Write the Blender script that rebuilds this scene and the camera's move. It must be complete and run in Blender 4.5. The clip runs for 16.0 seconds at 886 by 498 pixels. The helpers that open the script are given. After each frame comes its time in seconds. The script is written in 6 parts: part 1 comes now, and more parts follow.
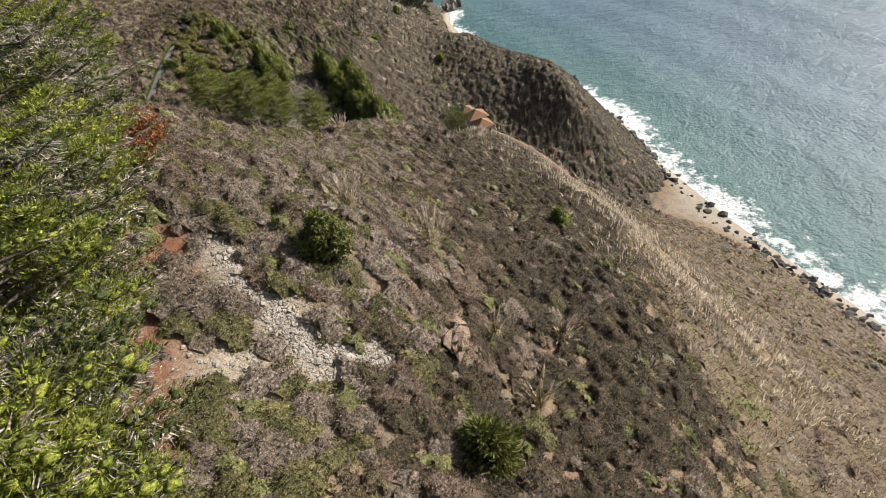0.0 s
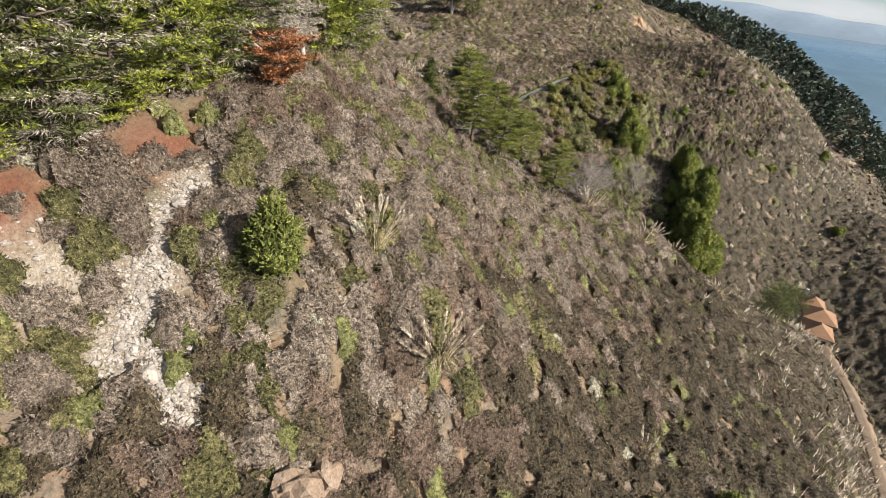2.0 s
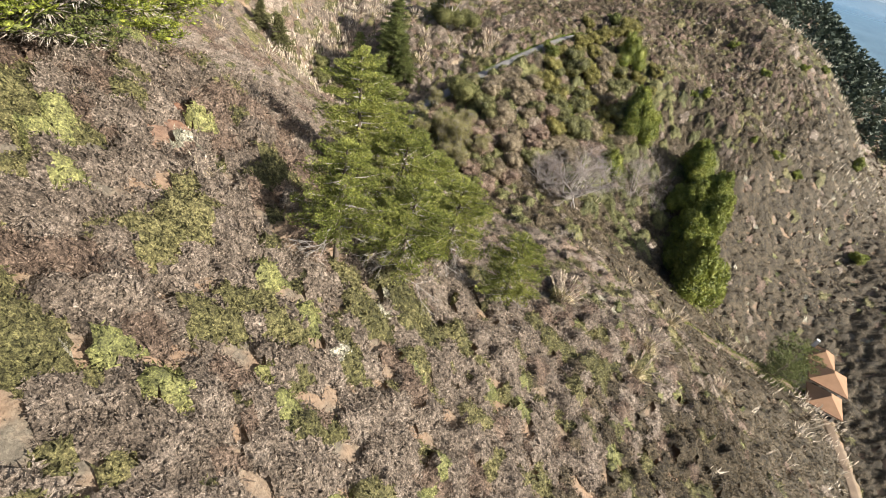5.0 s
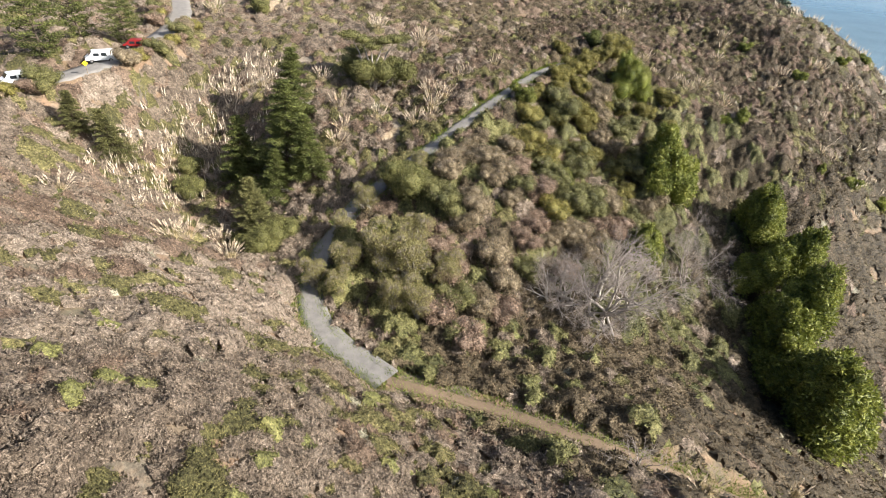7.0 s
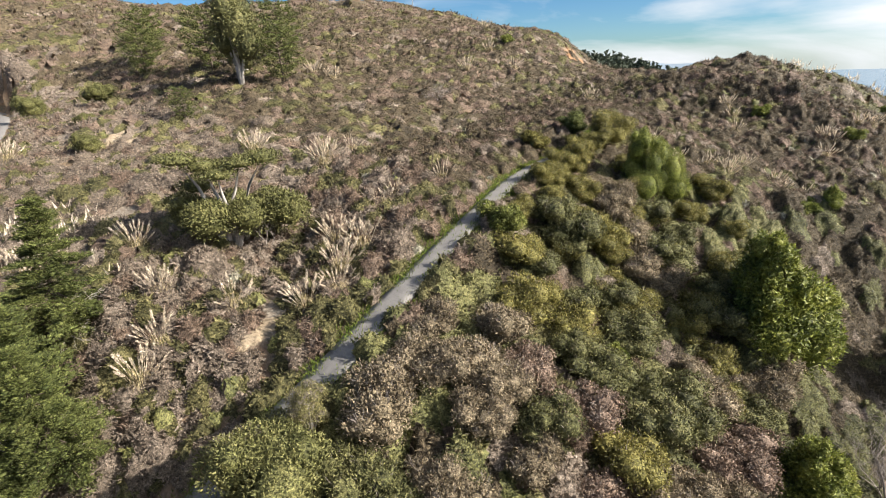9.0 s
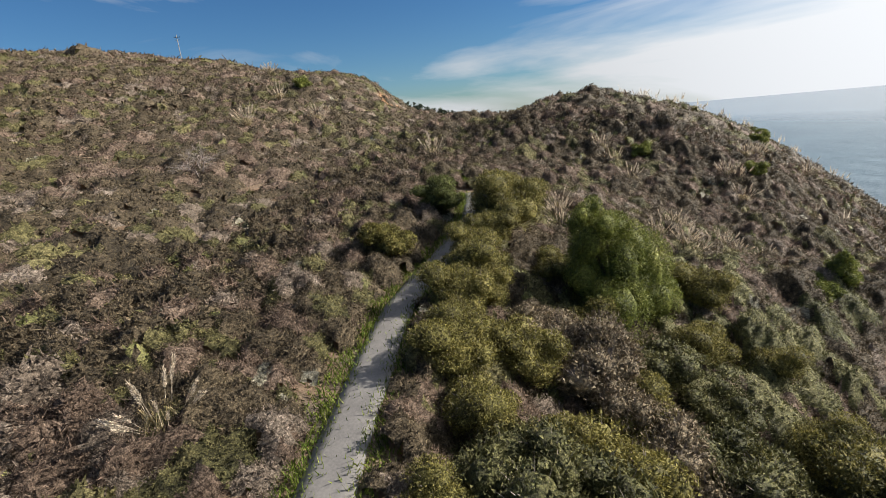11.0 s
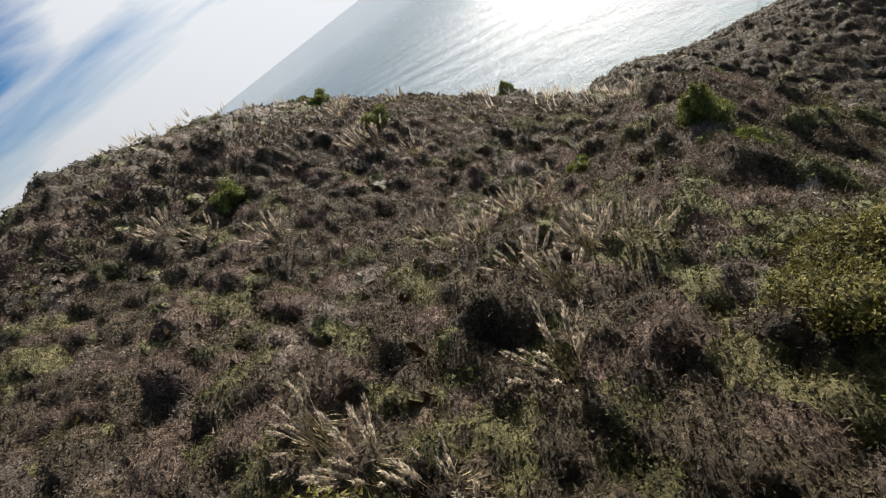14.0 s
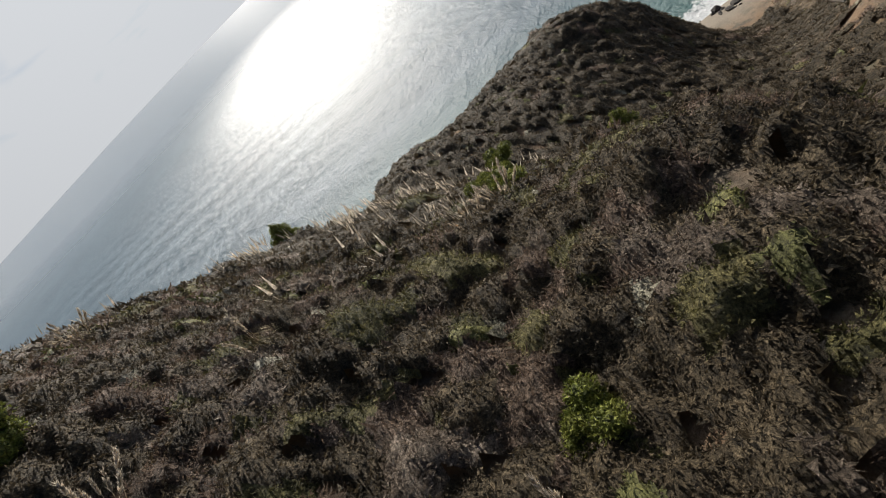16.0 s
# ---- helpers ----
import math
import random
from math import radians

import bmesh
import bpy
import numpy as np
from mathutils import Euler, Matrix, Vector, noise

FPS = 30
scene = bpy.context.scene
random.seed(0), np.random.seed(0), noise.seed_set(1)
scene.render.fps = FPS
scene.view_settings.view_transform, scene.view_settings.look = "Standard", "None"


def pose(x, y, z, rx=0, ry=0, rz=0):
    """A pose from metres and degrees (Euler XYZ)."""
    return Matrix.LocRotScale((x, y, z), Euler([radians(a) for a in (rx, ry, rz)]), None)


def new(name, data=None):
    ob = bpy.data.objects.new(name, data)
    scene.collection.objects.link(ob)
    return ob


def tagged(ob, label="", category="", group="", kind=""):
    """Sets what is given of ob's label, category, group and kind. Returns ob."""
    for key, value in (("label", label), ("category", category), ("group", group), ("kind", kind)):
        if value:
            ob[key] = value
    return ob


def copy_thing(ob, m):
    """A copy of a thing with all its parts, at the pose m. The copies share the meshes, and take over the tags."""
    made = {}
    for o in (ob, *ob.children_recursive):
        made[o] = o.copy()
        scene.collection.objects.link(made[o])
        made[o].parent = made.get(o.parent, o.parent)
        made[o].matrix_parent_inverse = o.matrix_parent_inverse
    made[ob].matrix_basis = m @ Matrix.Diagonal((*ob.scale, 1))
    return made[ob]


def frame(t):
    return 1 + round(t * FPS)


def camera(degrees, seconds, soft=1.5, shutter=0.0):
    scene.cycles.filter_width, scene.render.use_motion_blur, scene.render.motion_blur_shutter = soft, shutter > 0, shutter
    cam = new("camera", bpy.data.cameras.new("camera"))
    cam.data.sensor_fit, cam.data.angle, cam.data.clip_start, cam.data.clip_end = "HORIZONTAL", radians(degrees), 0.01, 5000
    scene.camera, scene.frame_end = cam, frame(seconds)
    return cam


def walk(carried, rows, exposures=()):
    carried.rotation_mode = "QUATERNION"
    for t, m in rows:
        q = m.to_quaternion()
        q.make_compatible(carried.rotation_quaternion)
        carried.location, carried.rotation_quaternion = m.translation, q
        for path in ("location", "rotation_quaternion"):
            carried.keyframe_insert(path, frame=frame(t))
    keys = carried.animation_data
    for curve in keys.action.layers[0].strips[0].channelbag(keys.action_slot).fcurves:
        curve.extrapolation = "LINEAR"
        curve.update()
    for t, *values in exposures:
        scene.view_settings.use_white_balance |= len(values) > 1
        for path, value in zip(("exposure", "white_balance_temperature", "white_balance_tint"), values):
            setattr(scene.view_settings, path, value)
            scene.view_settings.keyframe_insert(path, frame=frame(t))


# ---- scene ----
cam = camera(86.0, 16.0, soft=0.6)
# seconds, place in metres, turn in degrees
PATH = [
    (0.0, 7.17, 11.73, 113.55, 50.05, 9.34, 1.14),
    (0.5, 10.42, 15.77, 111.05, 53.24, 10.51, 11.50),
    (1.0, 13.51, 20.06, 109.23, 57.11, 7.72, 26.30),
    (1.5, 15.44, 24.70, 108.02, 59.27, 1.59, 41.73),
    (2.0, 16.74, 29.58, 107.91, 59.43, -5.62, 52.80),
    (2.5, 18.22, 34.84, 109.13, 60.16, -7.22, 56.52),
    (3.0, 18.07, 40.49, 110.70, 61.33, -6.50, 56.66),
    (5.5, -9.52, 58.51, 108.40, 49.58, -11.32, 54.15),
    (6.0, -17.62, 66.99, 106.66, 52.12, -9.52, 51.85),
    (6.5, -25.13, 74.83, 104.37, 54.02, -6.54, 48.67),
    (7.0, -31.94, 82.05, 101.60, 56.19, -4.23, 46.52),
    (7.5, -38.62, 89.05, 98.88, 58.46, -2.48, 45.16),
    (8.0, -45.10, 96.31, 96.67, 61.30, -1.37, 44.33),
    (8.5, -51.25, 103.66, 95.03, 64.75, 0.89, 42.17),
    (9.0, -56.82, 111.49, 93.19, 69.36, 1.97, 38.79),
    (11.5, -77.69, 147.17, 91.93, 73.38, 8.89, 7.60),
    (12.0, -79.56, 153.08, 91.98, 70.43, 14.51, -2.32),
    (12.5, -81.03, 158.81, 92.05, 67.59, 19.40, -13.02),
    (13.0, -80.89, 164.44, 91.31, 64.64, 25.16, -25.58),
    (13.5, -79.84, 169.42, 90.92, 60.47, 29.41, -38.17),
    (14.0, -77.72, 174.10, 90.59, 55.53, 32.36, -49.82),
    (14.5, -74.18, 178.45, 90.07, 50.82, 34.72, -60.82),
    (15.0, -69.80, 182.32, 88.80, 47.17, 36.23, -71.34),
    (15.5, -65.68, 185.62, 87.20, 45.26, 36.95, -80.52),
    (16.0, -60.73, 188.49, 85.23, 45.17, 36.87, -89.33),
]
walk(cam, [(t, pose(x, y, z, rx, ry, rz)) for t, x, y, z, rx, ry, rz in PATH], exposures=((0.0, 0.9), (1.5, 1.2), (3.0, 1.25), (5.5, 1.68), (9.0, 1.55), (11.5, 0.95), (13.0, 1.08), (14.5, 0.58), (16.0, 0.27)))

# ---- world and sun ----
SUN_AZ, SUN_EL = radians(64), radians(31)
SUN_WAY = Vector((math.sin(SUN_AZ) * math.cos(SUN_EL), math.cos(SUN_AZ) * math.cos(SUN_EL), math.sin(SUN_EL)))
sun = new("sun", bpy.data.lights.new("sun", "SUN"))
sun.data.energy, sun.data.angle, sun.data.color = 5.0, radians(0.53), (1.0, 0.925, 0.83)
sun.matrix_world = Matrix.Translation((0, 0, 300)) @ SUN_WAY.to_track_quat("Z", "Y").to_matrix().to_4x4()

world = bpy.data.worlds.new("world")
scene.world = world
world.use_nodes = True
wn, wl = world.node_tree.nodes, world.node_tree.links
wn.clear()
w_out = wn.new("ShaderNodeOutputWorld")
w_back = wn.new("ShaderNodeBackground")
w_back.inputs["Strength"].default_value = 0.021
sky = wn.new("ShaderNodeTexSky")
sky.sky_type, sky.sun_disc = "NISHITA", False
sky.sun_elevation, sky.sun_rotation, sky.altitude = SUN_EL, SUN_AZ, 90
sky.dust_density, sky.air_density, sky.ozone_density = 0.25, 1.0, 3.5
w_co = wn.new("ShaderNodeTexCoord")
w_map = wn.new("ShaderNodeMapping")
w_map.inputs["Rotation"].default_value = (radians(12), radians(18), radians(-25))
w_map.inputs["Scale"].default_value = (1.1, 3.2, 7.0)
w_noise = wn.new("ShaderNodeTexNoise")
w_noise.inputs["Scale"].default_value, w_noise.inputs["Detail"].default_value = 1.5, 7
w_noise.inputs["Distortion"].default_value = 0.6
w_ramp = wn.new("ShaderNodeValToRGB")
w_ramp.color_ramp.elements[0].position, w_ramp.color_ramp.elements[1].position = 0.60, 0.86
# cirrus thickens towards the sun's side of the sky
w_dot = wn.new("ShaderNodeVectorMath")
w_dot.operation = "DOT_PRODUCT"
w_dot.inputs[1].default_value = SUN_WAY
w_rng = wn.new("ShaderNodeMapRange")
w_rng.inputs["From Min"].default_value, w_rng.inputs["From Max"].default_value = 0.1, 0.85
w_rng.inputs["To Min"].default_value, w_rng.inputs["To Max"].default_value = 0.0, 0.42
w_add = wn.new("ShaderNodeMath")
w_add.operation = "ADD"
w_mix = wn.new("ShaderNodeMixRGB")
w_mix.inputs["Color2"].default_value = (15.5, 16.0, 16.7, 1)
wl.new(w_co.outputs["Generated"], w_map.inputs["Vector"])
wl.new(w_map.outputs["Vector"], w_noise.inputs["Vector"])
wl.new(w_co.outputs["Generated"], w_dot.inputs[0])
wl.new(w_dot.outputs["Value"], w_rng.inputs["Value"])
wl.new(w_noise.outputs["Fac"], w_add.inputs[0])
wl.new(w_rng.outputs["Result"], w_add.inputs[1])
w_sep = wn.new("ShaderNodeSeparateXYZ")
w_low = wn.new("ShaderNodeMapRange")
w_low.inputs["From Min"].default_value, w_low.inputs["From Max"].default_value = 0.0, 0.16
w_low.inputs["To Min"].default_value, w_low.inputs["To Max"].default_value = 0.14, 0.0
w_add2 = wn.new("ShaderNodeMath")
w_add2.operation = "ADD"
wl.new(w_co.outputs["Generated"], w_sep.inputs[0])
wl.new(w_sep.outputs["Z"], w_low.inputs["Value"])
wl.new(w_add.outputs[0], w_add2.inputs[0])
wl.new(w_low.outputs["Result"], w_add2.inputs[1])
wl.new(w_add2.outputs[0], w_ramp.inputs["Fac"])
wl.new(w_ramp.outputs["Color"], w_mix.inputs["Fac"])
w_hue = wn.new("ShaderNodeHueSaturation")
w_hue.inputs["Saturation"].default_value, w_hue.inputs["Value"].default_value = 1.16, 1.75
wl.new(sky.outputs["Color"], w_hue.inputs["Color"])
w_tint = wn.new("ShaderNodeMixRGB")
w_tint.blend_type = "MULTIPLY"
w_tint.inputs["Fac"].default_value, w_tint.inputs["Color2"].default_value = 1.0, (0.74, 0.98, 1.18, 1)
wl.new(w_hue.outputs["Color"], w_tint.inputs["Color1"])
wl.new(w_tint.outputs["Color"], w_mix.inputs["Color1"])
w_fwd = wn.new("ShaderNodeMapRange")
w_fwd.inputs["From Min"].default_value, w_fwd.inputs["From Max"].default_value = 0.35, 0.95
w_fwd.inputs["To Min"].default_value, w_fwd.inputs["To Max"].default_value = 1.0, 1.75
w_lit = wn.new("ShaderNodeVectorMath")
w_lit.operation = "SCALE"
w_lit.inputs[0].default_value = (15.5, 16.0, 16.7)
wl.new(w_dot.outputs["Value"], w_fwd.inputs["Value"])
wl.new(w_fwd.outputs["Result"], w_lit.inputs["Scale"])
wl.new(w_lit.outputs["Vector"], w_mix.inputs["Color2"])
wl.new(w_mix.outputs["Color"], w_back.inputs["Color"])
wl.new(w_back.outputs["Background"], w_out.inputs["Surface"])


# ---- materials ----
def blank(name, rough=0.8):
    m = bpy.data.materials.new(name)
    m.use_nodes = True
    n = m.node_tree.nodes
    b = n["Principled BSDF"]
    b.inputs["Roughness"].default_value = rough
    b.inputs["Specular IOR Level"].default_value = 0.25
    return m, n, m.node_tree.links, b


def noise_node(n, l, scale, detail=5, vector=None, rough=0.6):
    t = n.new("ShaderNodeTexNoise")
    t.inputs["Scale"].default_value, t.inputs["Detail"].default_value = scale, detail
    t.inputs["Roughness"].default_value = rough
    if vector is not None:
        l.new(vector, t.inputs["Vector"])
    return t.outputs["Fac"]


def ramp_node(n, l, fac, stops):
    r = n.new("ShaderNodeValToRGB")
    e = r.color_ramp.elements
    while len(e) < len(stops):
        e.new(0.5)
    for el, (p, c) in zip(e, stops):
        el.position, el.color = p, (*c, 1)
    l.new(fac, r.inputs["Fac"])
    return r.outputs["Color"]


def mix_node(n, l, fac, a, b, kind="MIX"):
    m = n.new("ShaderNodeMixRGB")
    m.blend_type = kind
    for v, s in ((fac, "Fac"), (a, "Color1"), (b, "Color2")):
        if isinstance(v, (int, float)):
            m.inputs[s].default_value = v
        elif isinstance(v, tuple):
            m.inputs[s].default_value = (*v, 1)
        else:
            l.new(v, m.inputs[s])
    return m.outputs["Color"]


def math_node(n, l, op, a, b=0.0, clamp=False):
    m = n.new("ShaderNodeMath")
    m.operation, m.use_clamp = op, clamp
    for i, v in enumerate((a, b)):
        if isinstance(v, (int, float)):
            m.inputs[i].default_value = v
        else:
            l.new(v, m.inputs[i])
    return m.outputs[0]


def bump_node(n, l, b, height, strength, distance):
    u = n.new("ShaderNodeBump")
    u.inputs["Strength"].default_value, u.inputs["Distance"].default_value = strength, distance
    l.new(height, u.inputs["Height"])
    l.new(u.outputs["Normal"], b.inputs["Normal"])


def leafy(name, stops, size=0.25, patch=None, rough=0.6, through_light=0.15, amount=0.7, fine=14.0, relief=0.05):
    """Foliage: each leaf takes its own tone, and plants drift in colour from patch to patch."""
    m, n, l, b = blank(name, rough)
    geo = n.new("ShaderNodeNewGeometry")
    drift = noise_node(n, l, size, 3, geo.outputs["Position"])
    cell = n.new("ShaderNodeTexVoronoi")
    cell.inputs["Scale"].default_value = 8.0
    l.new(geo.outputs["Position"], cell.inputs["Vector"])
    chip = n.new("ShaderNodeSeparateColor")
    l.new(cell.outputs["Color"], chip.inputs["Color"])
    tone = mix_node(n, l, 0.55, chip.outputs[0], geo.outputs["Random Per Island"])
    spread = math_node(n, l, "MULTIPLY_ADD", math_node(n, l, "SUBTRACT", tone, 0.5), amount)
    n[spread.node.name].inputs[2].default_value = 0.0
    fac = math_node(n, l, "ADD", spread, drift)
    col = ramp_node(n, l, fac, stops)
    # fine, then coarser noise paints shaded gaps between leaves into the colour
    gap_grain = noise_node(n, l, fine, 6, geo.outputs["Position"], 0.75)
    col = mix_node(n, l, 1.0, col, ramp_node(n, l, gap_grain, [(0.36, (0.24, 0.24, 0.24)), (0.52, (0.8, 0.8, 0.8)), (0.66, (1.5, 1.5, 1.5))]), "MULTIPLY")
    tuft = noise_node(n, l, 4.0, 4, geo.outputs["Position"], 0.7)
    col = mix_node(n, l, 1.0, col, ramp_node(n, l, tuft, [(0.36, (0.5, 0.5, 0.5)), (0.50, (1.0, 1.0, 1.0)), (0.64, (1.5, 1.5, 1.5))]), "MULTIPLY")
    bump_node(n, l, b, gap_grain, 1.0, relief)
    if patch:
        big = noise_node(n, l, 0.035, 3, geo.outputs["Position"])
        col = mix_node(n, l, ramp_node(n, l, big, [(0.42, (0, 0, 0)), (0.62, (1, 1, 1))]), col, mix_node(n, l, 0.75, col, patch))
    l.new(col, b.inputs["Base Color"])
    if through_light:
        tr = n.new("ShaderNodeBsdfTranslucent")
        mx = n.new("ShaderNodeMixShader")
        mx.inputs["Fac"].default_value = through_light
        l.new(col, tr.inputs["Color"])
        l.new(b.outputs["BSDF"], mx.inputs[1])
        l.new(tr.outputs["BSDF"], mx.inputs[2])
        l.new(mx.outputs["Shader"], n["Material Output"].inputs["Surface"])
    return m


def earthy(name, stops, scale, fine, bump=0.4, rough=0.9, reach=0.05):
    m, n, l, b = blank(name, rough)
    geo = n.new("ShaderNodeNewGeometry")
    a = noise_node(n, l, scale, 6, geo.outputs["Position"])
    f = noise_node(n, l, fine, 8, geo.outputs["Position"], 0.7)
    fac = mix_node(n, l, 0.5, a, f)
    l.new(ramp_node(n, l, fac, [(p, tuple(0.8 * v for v in c)) for p, c in stops]), b.inputs["Base Color"])
    bump_node(n, l, b, f, bump, reach)
    return m


def ground_material():
    """Dry coastal hillside: tan and rusty soil, thin grass, pale scree, sand at the sea's edge, dark rock on the cliffs."""
    m, n, l, b = blank("hillside", 0.95)
    geo = n.new("ShaderNodeNewGeometry")
    pos = geo.outputs["Position"]
    big, mid = noise_node(n, l, 0.045, 4, pos), noise_node(n, l, 0.35, 6, pos)
    fine = noise_node(n, l, 3.5, 8, pos, 0.75)
    soil = ramp_node(n, l, mix_node(n, l, 0.5, mid, fine), [(0.32, (0.15, 0.10, 0.065)), (0.5, (0.30, 0.205, 0.135)), (0.68, (0.46, 0.34, 0.235))])
    litter = ramp_node(n, l, fine, [(0.35, (0.075, 0.064, 0.05)), (0.55, (0.17, 0.145, 0.11)), (0.7, (0.27, 0.23, 0.175))])
    grass = ramp_node(n, l, fine, [(0.35, (0.05, 0.055, 0.02)), (0.65, (0.15, 0.145, 0.06))])
    col = mix_node(n, l, ramp_node(n, l, mid, [(0.42, (0, 0, 0)), (0.60, (1, 1, 1))]), soil, litter)
    col = mix_node(n, l, ramp_node(n, l, big, [(0.50, (0, 0, 0)), (0.66, (0.4, 0.4, 0.4))]), col, grass)
    # red earth and pale scree near the grove's edge
    def blob(x, y, r, soft):
        d = n.new("ShaderNodeVectorMath")
        d.operation = "DISTANCE"
        flat = n.new("ShaderNodeVectorMath")
        flat.operation = "MULTIPLY"
        flat.inputs[1].default_value = (1, 1, 0)
        l.new(pos, flat.inputs[0])
        l.new(flat.outputs[0], d.inputs[0])
        d.inputs[1].default_value = (x, y, 0)
        wob = math_node(n, l, "MULTIPLY_ADD", mid, 2.2 * soft)
        n[wob.node.name].inputs[2].default_value = -1.1 * soft
        q = math_node(n, l, "ADD", d.outputs["Value"], wob)
        r_ = n.new("ShaderNodeMapRange")
        r_.inputs["From Min"].default_value, r_.inputs["From Max"].default_value = r - soft, r + soft
        r_.inputs["To Min"].default_value, r_.inputs["To Max"].default_value = 1.0, 0.0
        l.new(q, r_.inputs["Value"])
        return r_.outputs["Result"]
    red = ramp_node(n, l, mix_node(n, l, 0.5, mid, fine), [(0.35, (0.13, 0.05, 0.028)), (0.65, (0.30, 0.14, 0.085))])
    for x, y, r, s in RED_EARTH:
        col = mix_node(n, l, blob(x, y, r, s), col, red)
    pale = ramp_node(n, l, fine, [(0.36, (0.20, 0.155, 0.11)), (0.62, (0.44, 0.38, 0.30))])
    for x, y, r, s in PALE_EARTH:
        col = mix_node(n, l, blob(x, y, r, s), col, pale)
    sep = n.new("ShaderNodeSeparateXYZ")
    l.new(pos, sep.inputs[0])
    rng = n.new("ShaderNodeMapRange")
    rng.inputs["From Min"].default_value, rng.inputs["From Max"].default_value = 2.0, 3.6
    l.new(math_node(n, l, "ADD", sep.outputs["Z"], mid), rng.inputs["Value"])
    sand = ramp_node(n, l, fine, [(0.3, (0.26, 0.22, 0.17)), (0.7, (0.42, 0.37, 0.30))])
    col = mix_node(n, l, rng.outputs["Result"], sand, col)
    l.new(mix_node(n, l, 1.0, col, (0.8, 0.8, 0.8), "MULTIPLY"), b.inputs["Base Color"])
    bump_node(n, l, b, fine, 0.9, 0.25)
    return m


def sea_material():
    m, n, l, b = blank("sea_water", 0.12)
    b.inputs["IOR"].default_value = 1.33
    b.inputs["Specular IOR Level"].default_value = 0.5
    geo = n.new("ShaderNodeNewGeometry")
    pos = geo.outputs["Position"]
    att = n.new("ShaderNodeAttribute")
    att.attribute_name = "shore_distance"
    d = att.outputs["Fac"]
    deep = ramp_node(n, l, noise_node(n, l, 0.012, 4, pos), [(0.35, (0.056, 0.100, 0.135)), (0.65, (0.080, 0.135, 0.175))])
    r1 = n.new("ShaderNodeMapRange")
    r1.inputs["From Min"].default_value, r1.inputs["From Max"].default_value = 8, 95
    l.new(d, r1.inputs["Value"])
    col = mix_node(n, l, r1.outputs["Result"], (0.058, 0.125, 0.122), deep)
    wave = noise_node(n, l, 0.10, 6, pos, 0.62)
    small = noise_node(n, l, 0.8, 6, pos, 0.7)
    lace = noise_node(n, l, 0.22, 9, pos, 0.75)
    # surf: white water by the beach, lacing out to sea in ragged bands
    band = n.new("ShaderNodeMapRange")
    band.inputs["From Min"].default_value, band.inputs["From Max"].default_value = 1.0, 19.0
    band.inputs["To Min"].default_value, band.inputs["To Max"].default_value = 0.22, -0.14
    wob = math_node(n, l, "MULTIPLY_ADD", noise_node(n, l, 0.035, 3, pos), 22.0)
    n[wob.node.name].inputs[2].default_value = -11.0
    l.new(math_node(n, l, "ADD", d, wob), band.inputs["Value"])
    foam = ramp_node(n, l, math_node(n, l, "ADD", lace, band.outputs["Result"]), [(0.56, (0, 0, 0)), (0.66, (1, 1, 1))])
    col = mix_node(n, l, foam, col, (0.66, 0.68, 0.68))
    l.new(col, b.inputs["Base Color"])
    rr = n.new("ShaderNodeMapRange")
    rr.inputs["To Min"].default_value, rr.inputs["To Max"].default_value = 0.48, 0.8
    l.new(foam, rr.inputs["Value"])
    still = n.new("ShaderNodeMapRange")
    still.inputs["From Min"].default_value, still.inputs["From Max"].default_value = 150, 1200
    still.inputs["To Min"].default_value, still.inputs["To Max"].default_value = 1.0, 0.35
    l.new(d, still.inputs["Value"])
    l.new(math_node(n, l, "MULTIPLY", rr.outputs["Result"], still.outputs["Result"]), b.inputs["Roughness"])
    h = math_node(n, l, "MULTIPLY_ADD", wave, 3.0)
    l.new(math_node(n, l, "MULTIPLY", small, 0.5), n[h.node.name].inputs[2])
    bump_node(n, l, b, h, 0.75, 1.0)
    calm = n.new("ShaderNodeMapRange")
    calm.inputs["From Min"].default_value, calm.inputs["From Max"].default_value = 60, 900
    calm.inputs["To Min"].default_value, calm.inputs["To Max"].default_value = 0.8, 0.12
    l.new(d, calm.inputs["Value"])
    l.new(calm.outputs["Result"], n["Bump"].inputs["Strength"])
    return m


RED_EARTH = [(-13.2, 33.5, 2.2, 1.2), (-11.6, 30, 1.6, 1.0), (-11, 26, 1.9, 1.2), (-9.6, 23, 1.7, 1.0), (-18.5, 40, 2.2, 1.8), (-27, 55, 2.6, 2.0), (-42, 61, 3, 2.0)]
PALE_EARTH = [(-10.6, 34.2, 1.1, 0.8), (-8.5, 32.6, 1.3, 0.9), (-6.3, 30.8, 1.6, 1.0), (-4.0, 29.6, 1.9, 1.0), (-1.8, 30.4, 1.5, 0.9), (-7.6, 27.4, 2.0, 1.2), (-3.2, 28.4, 1.5, 0.9), (3.2, 31.5, 1.0, 0.8), (-89.6, 129.2, 2.0, 1.3), (-150.5, 141.5, 2.6, 2.4), (-140, 138, 2.4, 2.2), (-155, 135, 2.4, 2.2), (-116, 128, 2.4, 2.0), (-115.6, 119, 2.2, 1.8)]
MAT_GROUND, MAT_SEA = ground_material(), sea_material()
MAT_ROAD = earthy("worn_asphalt", [(0.3, (0.12, 0.115, 0.11)), (0.5, (0.20, 0.19, 0.18)), (0.7, (0.28, 0.265, 0.245))], 0.9, 9.0, 0.25, 0.9, 0.02)
MAT_TRACK = earthy("bare_dirt", [(0.3, (0.10, 0.072, 0.048)), (0.5, (0.165, 0.12, 0.082)), (0.7, (0.24, 0.182, 0.125))], 0.6, 6.0, 0.5)
